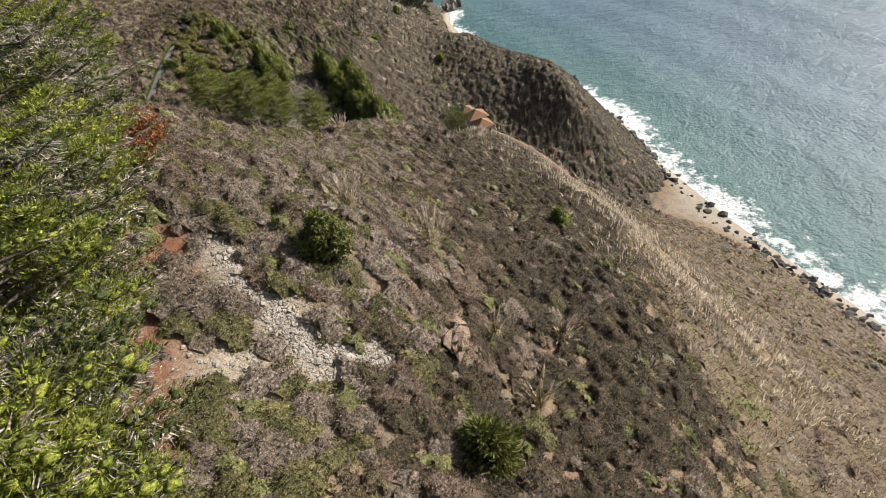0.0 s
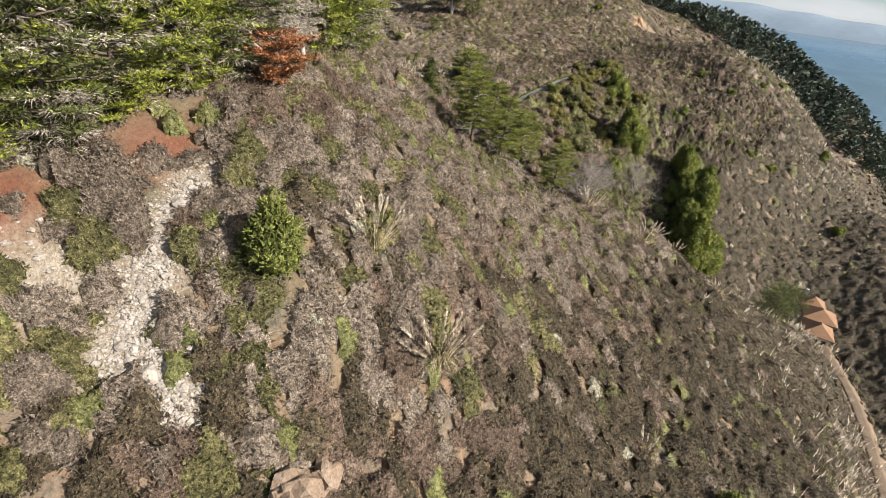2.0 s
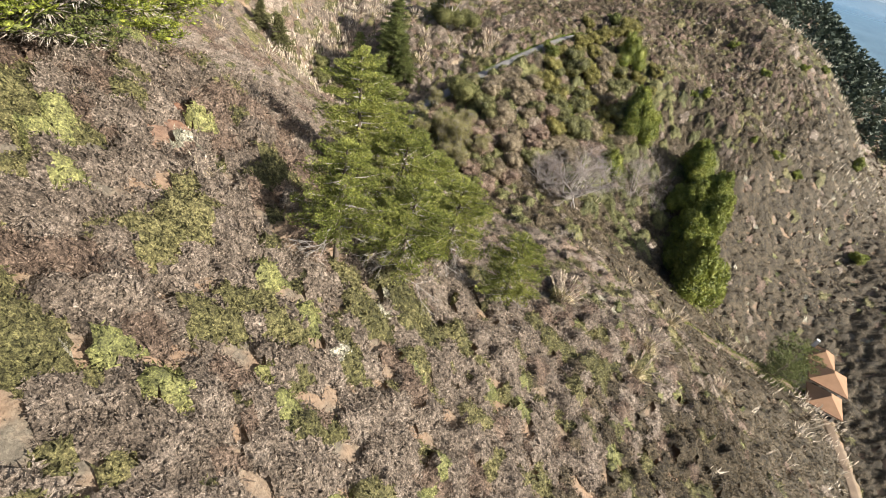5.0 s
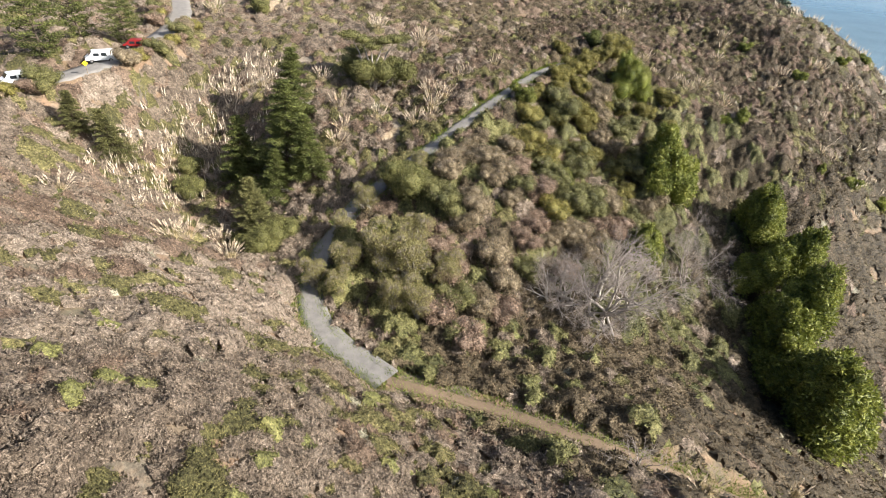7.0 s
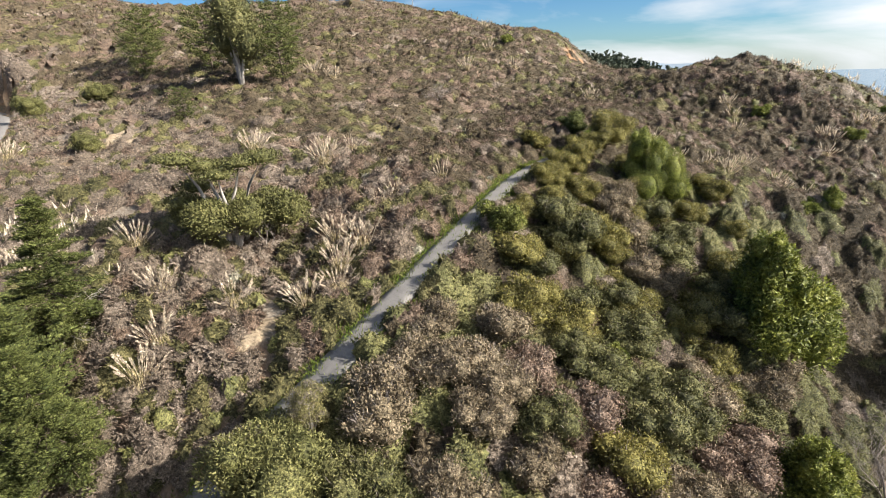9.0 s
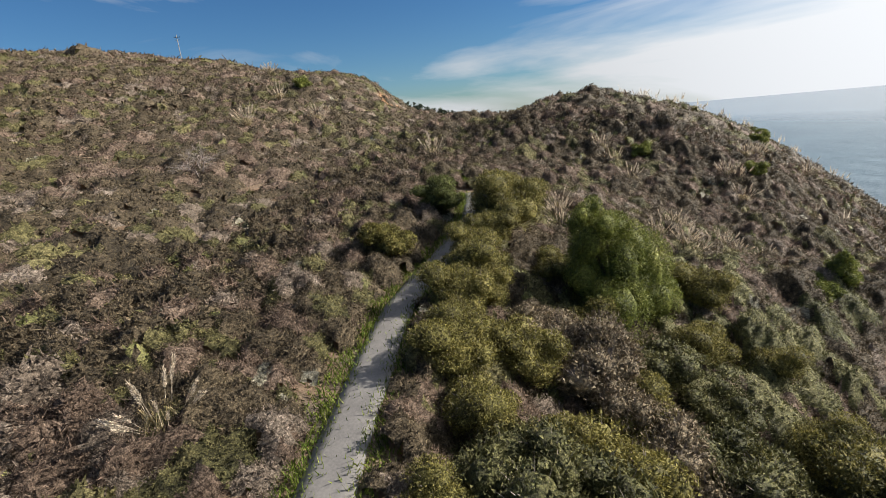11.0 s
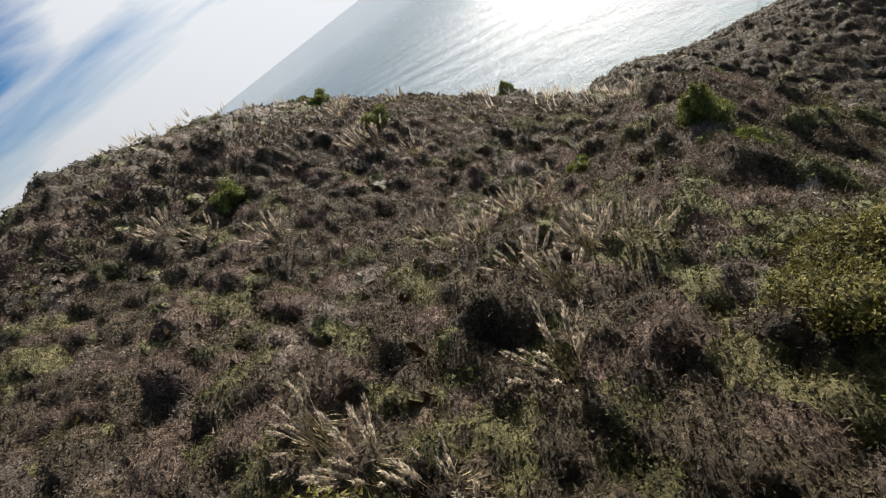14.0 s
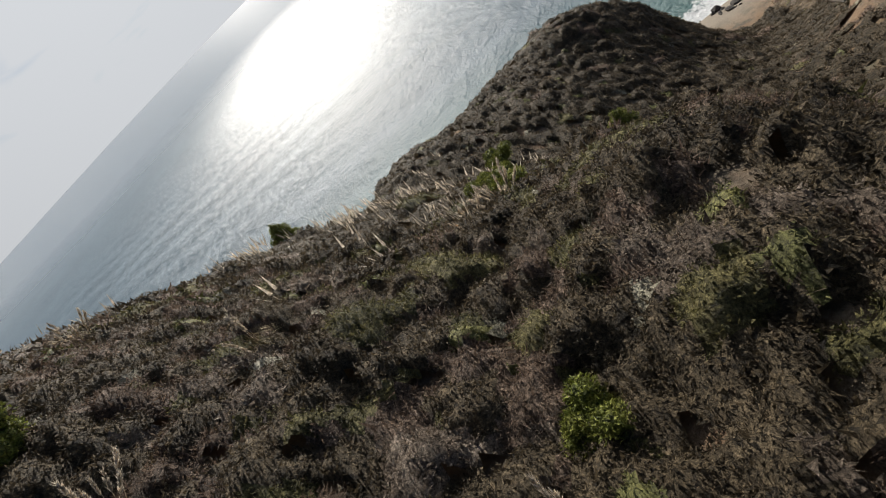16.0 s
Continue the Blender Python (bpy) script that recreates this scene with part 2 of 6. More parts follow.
MAT_CUT = earthy("sandy_cut_bank", [(0.3, (0.26, 0.19, 0.12)), (0.5, (0.42, 0.33, 0.22)), (0.7, (0.55, 0.46, 0.33))], 0.7, 4.0, 0.9, 0.95, 0.3)
MAT_ORANGE = earthy("orange_cut_bank", [(0.3, (0.24, 0.12, 0.06)), (0.5, (0.38, 0.22, 0.12)), (0.7, (0.48, 0.33, 0.20))], 0.5, 3.0, 0.9, 0.95, 0.3)
MAT_ROCK = earthy("pale_rock", [(0.3, (0.16, 0.135, 0.11)), (0.55, (0.30, 0.265, 0.22)), (0.75, (0.46, 0.42, 0.37))], 0.8, 8.0, 0.8, 0.9, 0.1)
MAT_DARKROCK = earthy("sea_rock", [(0.3, (0.035, 0.032, 0.03)), (0.7, (0.11, 0.10, 0.09))], 0.6, 5.0, 0.8, 0.8, 0.2)
MAT_BARK = earthy("grey_brown_bark", [(0.3, (0.06, 0.045, 0.035)), (0.7, (0.17, 0.135, 0.105))], 2.0, 14.0, 0.6)
MAT_PALEBARK = earthy("bleached_bark", [(0.3, (0.26, 0.23, 0.20)), (0.7, (0.50, 0.46, 0.42))], 2.0, 14.0, 0.4)
MAT_TWIG = earthy("grey_twigs", [(0.3, (0.20, 0.17, 0.15)), (0.7, (0.40, 0.35, 0.32))], 1.0, 14.0, 0.2)
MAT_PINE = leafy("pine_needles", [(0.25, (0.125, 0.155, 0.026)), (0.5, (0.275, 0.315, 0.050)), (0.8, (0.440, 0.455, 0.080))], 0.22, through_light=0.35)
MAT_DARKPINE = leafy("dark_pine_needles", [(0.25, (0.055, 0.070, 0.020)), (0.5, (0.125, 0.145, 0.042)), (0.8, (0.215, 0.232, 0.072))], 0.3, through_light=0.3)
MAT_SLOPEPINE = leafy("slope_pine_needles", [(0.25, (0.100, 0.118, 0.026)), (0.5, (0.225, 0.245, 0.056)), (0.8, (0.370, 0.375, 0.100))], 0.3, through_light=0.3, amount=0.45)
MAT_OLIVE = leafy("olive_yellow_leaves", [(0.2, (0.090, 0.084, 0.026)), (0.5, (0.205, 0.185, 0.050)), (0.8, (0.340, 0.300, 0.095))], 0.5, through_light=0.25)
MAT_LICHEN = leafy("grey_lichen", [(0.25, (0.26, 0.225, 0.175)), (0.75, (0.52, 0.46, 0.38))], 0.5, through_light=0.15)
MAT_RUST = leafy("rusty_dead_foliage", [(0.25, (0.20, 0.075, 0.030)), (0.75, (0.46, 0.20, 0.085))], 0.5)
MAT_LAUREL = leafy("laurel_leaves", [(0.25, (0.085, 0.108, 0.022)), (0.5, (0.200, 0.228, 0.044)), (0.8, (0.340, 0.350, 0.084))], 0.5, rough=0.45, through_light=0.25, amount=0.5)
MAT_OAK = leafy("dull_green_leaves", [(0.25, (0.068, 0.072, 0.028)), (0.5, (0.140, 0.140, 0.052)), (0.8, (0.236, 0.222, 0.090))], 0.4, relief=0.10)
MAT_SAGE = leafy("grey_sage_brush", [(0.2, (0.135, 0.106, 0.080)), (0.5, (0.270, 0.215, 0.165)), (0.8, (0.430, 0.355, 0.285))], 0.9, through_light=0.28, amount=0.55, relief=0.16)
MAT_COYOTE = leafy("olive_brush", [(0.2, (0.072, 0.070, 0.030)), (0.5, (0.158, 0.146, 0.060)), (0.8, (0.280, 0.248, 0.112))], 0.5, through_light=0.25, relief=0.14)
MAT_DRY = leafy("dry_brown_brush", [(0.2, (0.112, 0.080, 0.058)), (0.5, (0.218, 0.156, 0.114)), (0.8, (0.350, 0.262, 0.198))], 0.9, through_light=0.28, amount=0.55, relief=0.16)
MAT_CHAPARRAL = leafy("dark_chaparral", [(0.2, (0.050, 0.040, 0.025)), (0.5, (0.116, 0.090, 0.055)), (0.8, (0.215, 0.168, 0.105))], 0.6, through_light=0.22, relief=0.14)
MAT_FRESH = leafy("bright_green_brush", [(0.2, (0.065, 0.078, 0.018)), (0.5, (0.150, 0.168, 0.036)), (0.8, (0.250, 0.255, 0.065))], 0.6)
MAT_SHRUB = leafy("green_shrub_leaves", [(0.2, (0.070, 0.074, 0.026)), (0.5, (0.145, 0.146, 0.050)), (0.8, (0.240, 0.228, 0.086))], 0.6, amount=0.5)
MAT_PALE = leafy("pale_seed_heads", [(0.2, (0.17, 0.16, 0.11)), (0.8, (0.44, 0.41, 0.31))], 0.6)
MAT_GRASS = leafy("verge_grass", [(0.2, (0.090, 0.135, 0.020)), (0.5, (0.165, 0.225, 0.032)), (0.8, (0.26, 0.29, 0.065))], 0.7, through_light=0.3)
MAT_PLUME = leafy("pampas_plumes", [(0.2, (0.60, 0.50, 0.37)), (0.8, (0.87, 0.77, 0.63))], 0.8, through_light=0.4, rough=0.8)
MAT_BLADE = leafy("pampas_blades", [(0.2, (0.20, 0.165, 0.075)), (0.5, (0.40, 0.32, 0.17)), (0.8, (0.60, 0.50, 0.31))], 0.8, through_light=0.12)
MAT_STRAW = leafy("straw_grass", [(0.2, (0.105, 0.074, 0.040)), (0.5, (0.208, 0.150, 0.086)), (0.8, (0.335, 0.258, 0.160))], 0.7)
# greens lightened towards blue-grey, so the forest's colour carries the distance haze
MAT_FOREST = leafy("haze_tinted_forest", [(0.2, (0.034, 0.050, 0.036)), (0.5, (0.070, 0.092, 0.064)), (0.8, (0.120, 0.140, 0.090))], 0.05)


# ---- the land ----
# ridges, gullies, benches and shore, as lines of (x, y, height)
LAND = {
    "crest_south": [(-10, 0, 97), (-12, 20, 98), (-13, 33, 97), (-19, 47, 98), (-28, 58, 98), (-44, 62, 92), (-60, 61, 88), (-80, 64, 83), (-103, 79, 77)],
    "grove_top": [(-40, 10, 103), (-40, 35, 101), (-62, 30, 98), (-90, 30, 92)],
    "slope_south": [(5, 0, 92), (-4, 28, 91), (-3, 36, 93), (1, 44, 88), (-9, 53, 91), (-7, 60, 86.5), (-19, 77, 82), (-18, 88, 80)],
    "slope_south_low": [(20, 10, 78), (7, 35, 81.5), (11, 42, 79), (9, 59, 77.5), (15, 63, 74), (11, 70, 73), (2, 78, 76.2), (0, 95, 71.5), (-14, 104, 71)],
    "slope_south_foot": [(40, 20, 58), (20, 52, 73), (34, 62, 58), (28, 84, 57), (12, 112, 57)],
    "lane_low": [(46, 55, 46), (40, 80, 45), (30, 108, 45), (18, 133, 46), (6, 150, 46)],
    "flank_north": [(-30, 68, 90.5), (-36, 84, 76), (-42, 79, 77.4), (-52, 81, 80.5), (-51, 90, 76), (-66, 73, 82), (-80, 80, 77), (-93, 85, 73)],
    "flank_near": [(-83, 93, 69.5), (-56, 97, 67.5)],
    "flank_north_low": [(-30, 97, 72), (-30, 110, 67.5), (-20, 127, 57.5), (-16, 135, 52), (-5, 142, 48)],
    "lane": [(-49, 108, 63), (-57, 102, 64.2), (-68, 101, 64), (-77, 106, 64.2), (-81.6, 116, 68.6), (-80.6, 128, 74.4), (-81.7, 142, 78.6), (-84, 156, 81), (-85.5, 165, 81.4), (-85.1, 172, 82), (-84.7, 179, 82.8), (-85.6, 185, 83.5), (-88, 193, 84.5)],
    "gully_head": [(-89, 100, 62.5), (-100, 102, 64), (-112, 106, 66.5), (-111, 90, 70.5)],
    "gully": [(-55, 124, 61), (-48, 140, 58), (-36, 152, 51.5), (-22, 161, 42.5), (-8, 166, 36), (12, 163, 28), (36, 158, 16), (62, 156, 4)],
    "brushy_side": [(-70, 133, 72), (-66, 140, 69), (-71, 148, 72), (-73, 162, 75), (-57, 160, 66), (-48, 168, 62), (-52, 179, 69.5)],
    "spur_side": [(-69, 176, 77), (-65, 180, 79), (-56, 184, 76), (-50, 187, 75), (-53, 190, 73.6), (-46, 189.5, 71.5), (-41, 191, 69), (-36, 195, 66), (-25, 197.5, 59.5), (-14, 202, 52)],
    "spur_top": [(-76, 186, 82), (-66, 193, 78.5), (-58, 192, 75), (-55, 202, 76.5), (-70, 204, 81.5), (-54, 210, 79), (-68, 213, 84), (-41, 198, 69)],
    "spur_crest": [(-130, 289, 91), (-102, 246, 90), (-82, 229, 92), (-72, 233, 93), (-58, 236, 88), (-46, 237, 81), (-26, 235, 66), (-10, 231, 56), (8, 222, 51), (22, 208, 47), (32, 192, 46), (42, 180, 37), (58, 172, 14)],
    "road_bench": [(-160, 45, 76), (-128, 76, 77), (-125, 90, 78.5), (-128, 102, 80.5), (-140, 114, 82), (-165, 124, 83.5), (-217, 135, 85)],
    "hill_low": [(-98, 122, 75), (-107, 126, 79), (-92, 133, 75.6), (-100, 132, 77.6), (-87, 140, 78.6), (-104, 147, 82), (-100, 164, 83), (-98, 174, 83), (-96, 205, 85.5)],
    "hill_high": [(-147, 151, 87), (-166, 148, 86), (-217, 146, 89), (-159, 169, 92), (-143, 208, 95)],
    "knoll": [(-122, 246, 99), (-128, 254, 102), (-146, 252, 104), (-166, 264, 108), (-196, 287, 114)],
    "notch": [(-113, 250, 91), (-118, 268, 91)],
    "skyline": [(-460, 120, 128), (-400, 240, 134), (-297, 380, 134), (-222, 362, 112), (-180, 320, 97)],
    "north_fall": [(-110, 330, 60), (-60, 300, 50), (-30, 280, 42), (0, 262, 26)],
    "bay_slope": [(-230, 470, 95), (-120, 430, 45), (-60, 400, 25)],
    "headland": [(-420, 570, 112), (-300, 575, 90), (-215, 565, 86), (-150, 550, 74), (-90, 525, 50), (-45, 505, 24)],
    "shore": [(190, -300, 0), (150, -100, 0), (118, 50, 0), (104, 100, 0), (88, 145, 0), (77, 190, 0), (72, 235, 0), (50, 290, 0), (24, 340, 0), (-2, 400, 0), (-14, 450, 0), (-16, 494, 0), (-60, 545, 0), (-190, 720, 0), (-330, 1100, 0)],
    "sea_floor": [(260, -200, -25), (190, 100, -22), (160, 240, -22), (110, 380, -22), (90, 520, -22), (40, 640, -22), (-60, 900, -25)],
    "inland": [(-600, -300, 140), (-300, -200, 130), (-100, -150, 110), (60, -150, 60), (-700, 300, 150), (-800, 700, 110), (-300, 0, 100)],
    "far_north": [(-360, 760, -8), (-600, 1300, -25), (-1000, 2400, -30)],
}


def spread_line(points, step=11.0):
    out = []
    for a, b in zip(points, points[1:]):
        n = max(1, int(math.dist(a[:2], b[:2]) / step)) if math.dist(a[:2], b[:2]) < 200 else 2
        out += [tuple(a[i] + (b[i] - a[i]) * k / n for i in range(3)) for k in range(n)]
    return out + [points[-1]]


_c = np.array([p for line in LAND.values() for p in spread_line(line)])
_centre, _unit = np.array([-40.0, 150.0]), 100.0


def _basis(xy):
    q = (xy - _centre) / _unit
    d2 = ((q[:, None, :] - _cq[None, :, :]) ** 2).sum(2)
    return np.sqrt(d2 + 0.0025)


_cq = (_c[:, :2] - _centre) / _unit
_n = len(_c)
_A = np.zeros((_n + 3, _n + 3))
_A[:_n, :_n] = _basis(_c[:, :2]) - 0.004 * np.eye(_n)
_A[:_n, _n:] = np.c_[np.ones(_n), _cq]
_A[_n:, :_n] = _A[:_n, _n:].T
_w = np.linalg.solve(_A, np.r_[_c[:, 2], 0, 0, 0])


def smooth_height(xy):
    out = np.zeros(len(xy))
    for s in range(0, len(xy), 20000):
        k = xy[s:s + 20000]
        out[s:s + 20000] = _basis(k) @ _w[:_n] + _w[_n] + ((k - _centre) / _unit) @ _w[_n + 1:]
    return out


def wave_noise(x, y, seed, octaves=((0.07, 1.0), (0.16, 0.5), (0.37, 0.25), (0.8, 0.12))):
    r = np.random.RandomState(seed)
    out = np.zeros_like(x)
    for f, a in octaves:
        for _ in range(4):
            th, ph, g = r.uniform(0, 6.283), r.uniform(0, 6.283), f * r.uniform(0.7, 1.4)
            out += 0.5 * a * np.sin(g * (x * math.cos(th) + y * math.sin(th)) + ph + 1.3 * np.sin(0.6 * g * (y * math.cos(th) - x * math.sin(th)) + ph * 2))
    return out


LANE = [p for p in LAND["lane"]][1:-1] + [(-86.3, 188.0, 83.8)]
TRACK = [(-57, 102, 64.2), (-49, 108, 63), (-38, 114, 62.5), (-27, 122, 58.5), (-16, 134, 52), (-3, 144, 48), (6, 150, 46)]
LOW_LANE = LAND["lane_low"]
HIGHWAY = [(-250, 142, 86), (-205, 134, 85), (-165, 124, 83.5), (-140, 114, 82), (-128, 102, 80.5), (-125, 90, 78.5), (-128, 76, 77), (-140, 60, 76), (-162, 44, 76)]


def curve_line(points, step=1.0):
    """A smooth line through the points, Catmull-Rom, about one point a step."""
    p = [np.array(q, float) for q in points]
    p = [2 * p[0] - p[1]] + p + [2 * p[-1] - p[-2]]
    out = []
    for i in range(1, len(p) - 2):
        n = max(2, int(np.linalg.norm(p[i + 1] - p[i]) / step))
        for k in range(n):
            t = k / n
            out.append(0.5 * ((2 * p[i]) + (p[i + 1] - p[i - 1]) * t + (2 * p[i - 1] - 5 * p[i] + 4 * p[i + 1] - p[i + 2]) * t ** 2 + (3 * p[i] - p[i - 1] - 3 * p[i + 1] + p[i + 2]) * t ** 3))
    return np.array(out + [p[-2]])


WAYS = {"lane": (curve_line(LANE), 1.05), "track": (curve_line(TRACK), 1.1), "low": (curve_line(LOW_LANE), 1.2), "highway": (curve_line(HIGHWAY, 2.0), 2.6)}


def way_distance(x, y, names=("lane", "track", "low", "highway")):
    """Distance beyond the edge of the nearest way, and its height there."""
    best, high = np.full(x.shape, 1e9), np.zeros_like(x)
    for k in names:
        line, half = WAYS[k]
        near = np.where((x > line[:, 0].min() - 12) & (x < line[:, 0].max() + 12) & (y > line[:, 1].min() - 12) & (y < line[:, 1].max() + 12))[0]
        for s in range(0, len(near), 20000):
            q = near[s:s + 20000]
            d = np.hypot(x[q, None] - line[None, :, 0], y[q, None] - line[None, :, 1])
            j = d.argmin(1)
            e = d[np.arange(len(q)), j] - half
            better = e < best[q]
            best[q[better]], high[q[better]] = e[better], line[j[better], 2]
    return best, high


def land_height(x, y):
    """Height of the ground at arrays of places."""
    h = smooth_height(np.c_[x, y])
    rough = np.clip((h - 1.5) / 12, 0.0, 1.0)
    h = h + rough * (0.55 * wave_noise(x, y, 3) + 0.5 * wave_noise(x, y, 8, ((0.20, 1.0),))) + rough * np.clip(np.hypot(x + 40, y - 120) - 170, 0, 400) / 400 * 7 * wave_noise(x, y, 5, ((0.012, 1.0), (0.03, 0.6), (0.07, 0.3)))
    e, high = way_distance(x, y)
    k = np.clip(e / 3.2, 0, 1)
    return np.where(e < 3.2, high + (h - high) * k * k * (3 - 2 * k), h)


def axis_steps(lo, hi, step, far_lo, far_hi, grow=1.12):
    mid = list(np.arange(lo, hi + step / 2, step))
    s, v = step, mid[-1]
    while v < far_hi:
        s *= grow
        v += s
        mid.append(v)
    s, v = step, mid[0]
    while v > far_lo:
        s *= grow
        v -= s
        mid.insert(0, v)
    return np.array(mid)


def grid_mesh(name, xs, ys, z, mat, smooth=True):
    nx, ny = len(xs), len(ys)
    gx, gy = np.meshgrid(xs, ys)
    v = np.c_[gx.ravel(), gy.ravel(), z.ravel()]
    i = np.arange(nx * ny).reshape(ny, nx)
    f = np.stack([i[:-1, :-1], i[:-1, 1:], i[1:, 1:], i[1:, :-1]], -1).reshape(-1, 4)
    me = bpy.data.meshes.new(name)
    me.from_pydata(v.tolist(), [], f.tolist())
    me.polygons.foreach_set("use_smooth", np.full(len(f), smooth))
    me.materials.append(mat)
    return me


GX = axis_steps(-150, 96, 1.2, -3600, 700, 1.16)
GY = axis_steps(8, 262, 1.2, -900, 3800, 1.16)
gx, gy = np.meshgrid(GX, GY)
GZ = land_height(gx.ravel(), gy.ravel()).reshape(gx.shape)
ground = new("ground", grid_mesh("ground", GX, GY, GZ, MAT_GROUND))
tagged(ground, "steep dry coastal hillside with tan and rusty soil", "hillside", kind="structure")


def ground_z(x, y):
    """Height of the built ground at arrays (or numbers), between its grid points."""
    x, y = np.asarray(x, float), np.asarray(y, float)
    i, j = np.clip(np.searchsorted(GX, x) - 1, 0, len(GX) - 2), np.clip(np.searchsorted(GY, y) - 1, 0, len(GY) - 2)
    a, b = np.clip((x - GX[i]) / (GX[i + 1] - GX[i]), 0, 1), np.clip((y - GY[j]) / (GY[j + 1] - GY[j]), 0, 1)
    return (GZ[j, i] * (1 - a) + GZ[j, i + 1] * a) * (1 - b) + (GZ[j + 1, i] * (1 - a) + GZ[j + 1, i + 1] * a) * b


# sea
SHORE = curve_line(LAND["shore"], 4.0)
SX = axis_steps(-60, 260, 4.0, -3600, 4600, 1.14)
SY = axis_steps(0, 560, 4.0, -3500, 4600, 1.14)
sx, sy = np.meshgrid(SX, SY)
swell = 0.35 * np.sin(0.16 * (sx * 0.95 + sy * 0.25) + 0.6 * np.sin(0.03 * sy)) * (np.hypot(sx - 100, sy - 200) < 900)
sea = new("water", grid_mesh("water", SX, SY, swell, MAT_SEA))
tagged(sea, "blue-green ocean with white surf along the beach", "sea", kind="structure")
_sd = np.full(sx.size, 1e9)
for _p in SHORE:
    _sd = np.minimum(_sd, np.hypot(sx.ravel() - _p[0], sy.ravel() - _p[1]))
sea.data.attributes.new("shore_distance", "FLOAT", "POINT").data.foreach_set("value", _sd)


def ribbon(name, line, half, mat, lift, label, cat, narrow=None):
    """A paved or bare way with a slight crown, worn edges and thickness, laid on the ground."""
    r = random.Random(name)
    d = np.gradient(line[:, :2], axis=0)
    d /= np.linalg.norm(d, axis=1, keepdims=True)
    nrm = np.c_[-d[:, 1], d[:, 0]]
    across = (-1.0, -0.97, -0.5, 0.0, 0.5, 0.97, 1.0)
    up = (-0.25, 0.0, 0.03, 0.045, 0.03, 0.0, -0.25)
    vs, fs = [], []
    for k, (p, q) in enumerate(zip(line, nrm)):
        hw = half if narrow is None else float(np.interp(p[1], *narrow))
        wl_, wr_ = hw * (1 + r.uniform(-0.06, 0.06)), hw * (1 + r.uniform(-0.06, 0.06))
        for a, u in zip(across, up):
            w = wl_ if a < 0 else wr_
            vs.append((p[0] + q[0] * a * w, p[1] + q[1] * a * w, p[2] + lift + u))
        if k:
            o = (k - 1) * 7
            fs += [(o + j, o + j + 1, o + j + 8, o + j + 7) for j in range(6)]
    me = bpy.data.meshes.new(name)
    me.from_pydata(vs, [], fs)
    me.polygons.foreach_set("use_smooth", np.ones(len(fs), bool))
    me.materials.append(mat)
    return tagged(new(name, me), label, cat, kind="structure")


ribbon("road", WAYS["lane"][0], 1.0, MAT_ROAD, 0.12, "narrow grey asphalt lane with worn edges along the hillside", "lane", ((100, 112, 130, 160, 175), (1.7, 1.5, 1.25, 0.95, 0.85)))
ribbon("dirt_track", WAYS["track"][0], 0.6, MAT_TRACK, 0.08, "bare brown dirt track below the paved lane", "track")
ribbon("low_lane", WAYS["low"][0], 1.0, MAT_TRACK, 0.08, "dusty grey track across the lower slope", "track")
ribbon("highway", WAYS["highway"][0], 2.4, MAT_ROAD, 0.12, "two-lane grey coast road cut into the hill", "road")


# ---- plants: builders ----
def raw_mesh(name, verts, faces, mat, smooth=False):
    me = bpy.data.meshes.new(name)
    verts = np.asarray(verts, np.float32)
    faces = np.asarray(faces, np.int32)
    k = faces.shape[1]
    me.vertices.add(len(verts))
    me.vertices.foreach_set("co", verts.ravel())
    me.loops.add(faces.size)
    me.loops.foreach_set("vertex_index", faces.ravel())
    me.polygons.add(len(faces))
    me.polygons.foreach_set("loop_start", np.arange(0, faces.size, k, dtype=np.int32))
    me.polygons.foreach_set("use_smooth", np.full(len(faces), smooth))
    me.materials.append(mat)
    me.update()
    me.validate()
    return me


def mesh_part(name, me, parent, label=""):
    ob = new(name, me)
    ob.parent = parent
    if label:
        tagged(ob, label)
    return ob


def thing(name, label, category, group=""):
    return tagged(new(name), label, category, group)


def unit(v):
    return v / (np.linalg.norm(v, axis=-1, keepdims=True) + 1e-9)


def leaf_triangles(base, way, length, width, rng, face=None):
    """One slim triangle a leaf or spray, from its base along its way; face: the side to which it turns its blade."""
    side = unit(np.cross(way, rng.normal(size=way.shape) if face is None else face + rng.normal(0, 0.35, way.shape)))
    half = side * (np.asarray(width)[..., None] * 0.5)
    tip = base + way * np.asarray(length)[..., None]
    v = np.stack([base - half, base + half, tip], 1).reshape(-1, 3)
    return v, np.arange(len(v)).reshape(-1, 3)


def joined(pieces):
    vs, fs, o = [], [], 0
    for v, f in pieces:
        vs.append(v)
        fs.append(f + o)
        o += len(v)
    return np.concatenate(vs), np.concatenate(fs)


def tubes(lines, sides=5):
    """Tapered limbs: each line is a list of (x, y, z, radius)."""
    vs, fs, o = [], [], 0
    for ln in lines:
        p = np.asarray(ln, float)
        d = unit(np.gradient(p[:, :3], axis=0))
        ref = np.where(np.abs(d[:, 2:3]) > 0.9, [[1.0, 0, 0]], [[0, 0, 1.0]])
        a = unit(np.cross(d, ref))
        b = np.cross(d, a)
        th = np.linspace(0, 2 * math.pi, sides, endpoint=False)
        ring = p[:, None, :3] + p[:, None, 3:4] * (a[:, None] * np.cos(th)[None, :, None] + b[:, None] * np.sin(th)[None, :, None])
        vs.append(ring.reshape(-1, 3))
        for k in range(len(p) - 1):
            for s in range(sides):
                q = (s + 1) % sides
                fs.append((o + k * sides + s, o + k * sides + q, o + (k + 1) * sides + q, o + (k + 1) * sides + s))
        o += len(p) * sides
    return np.concatenate(vs), np.array(fs)


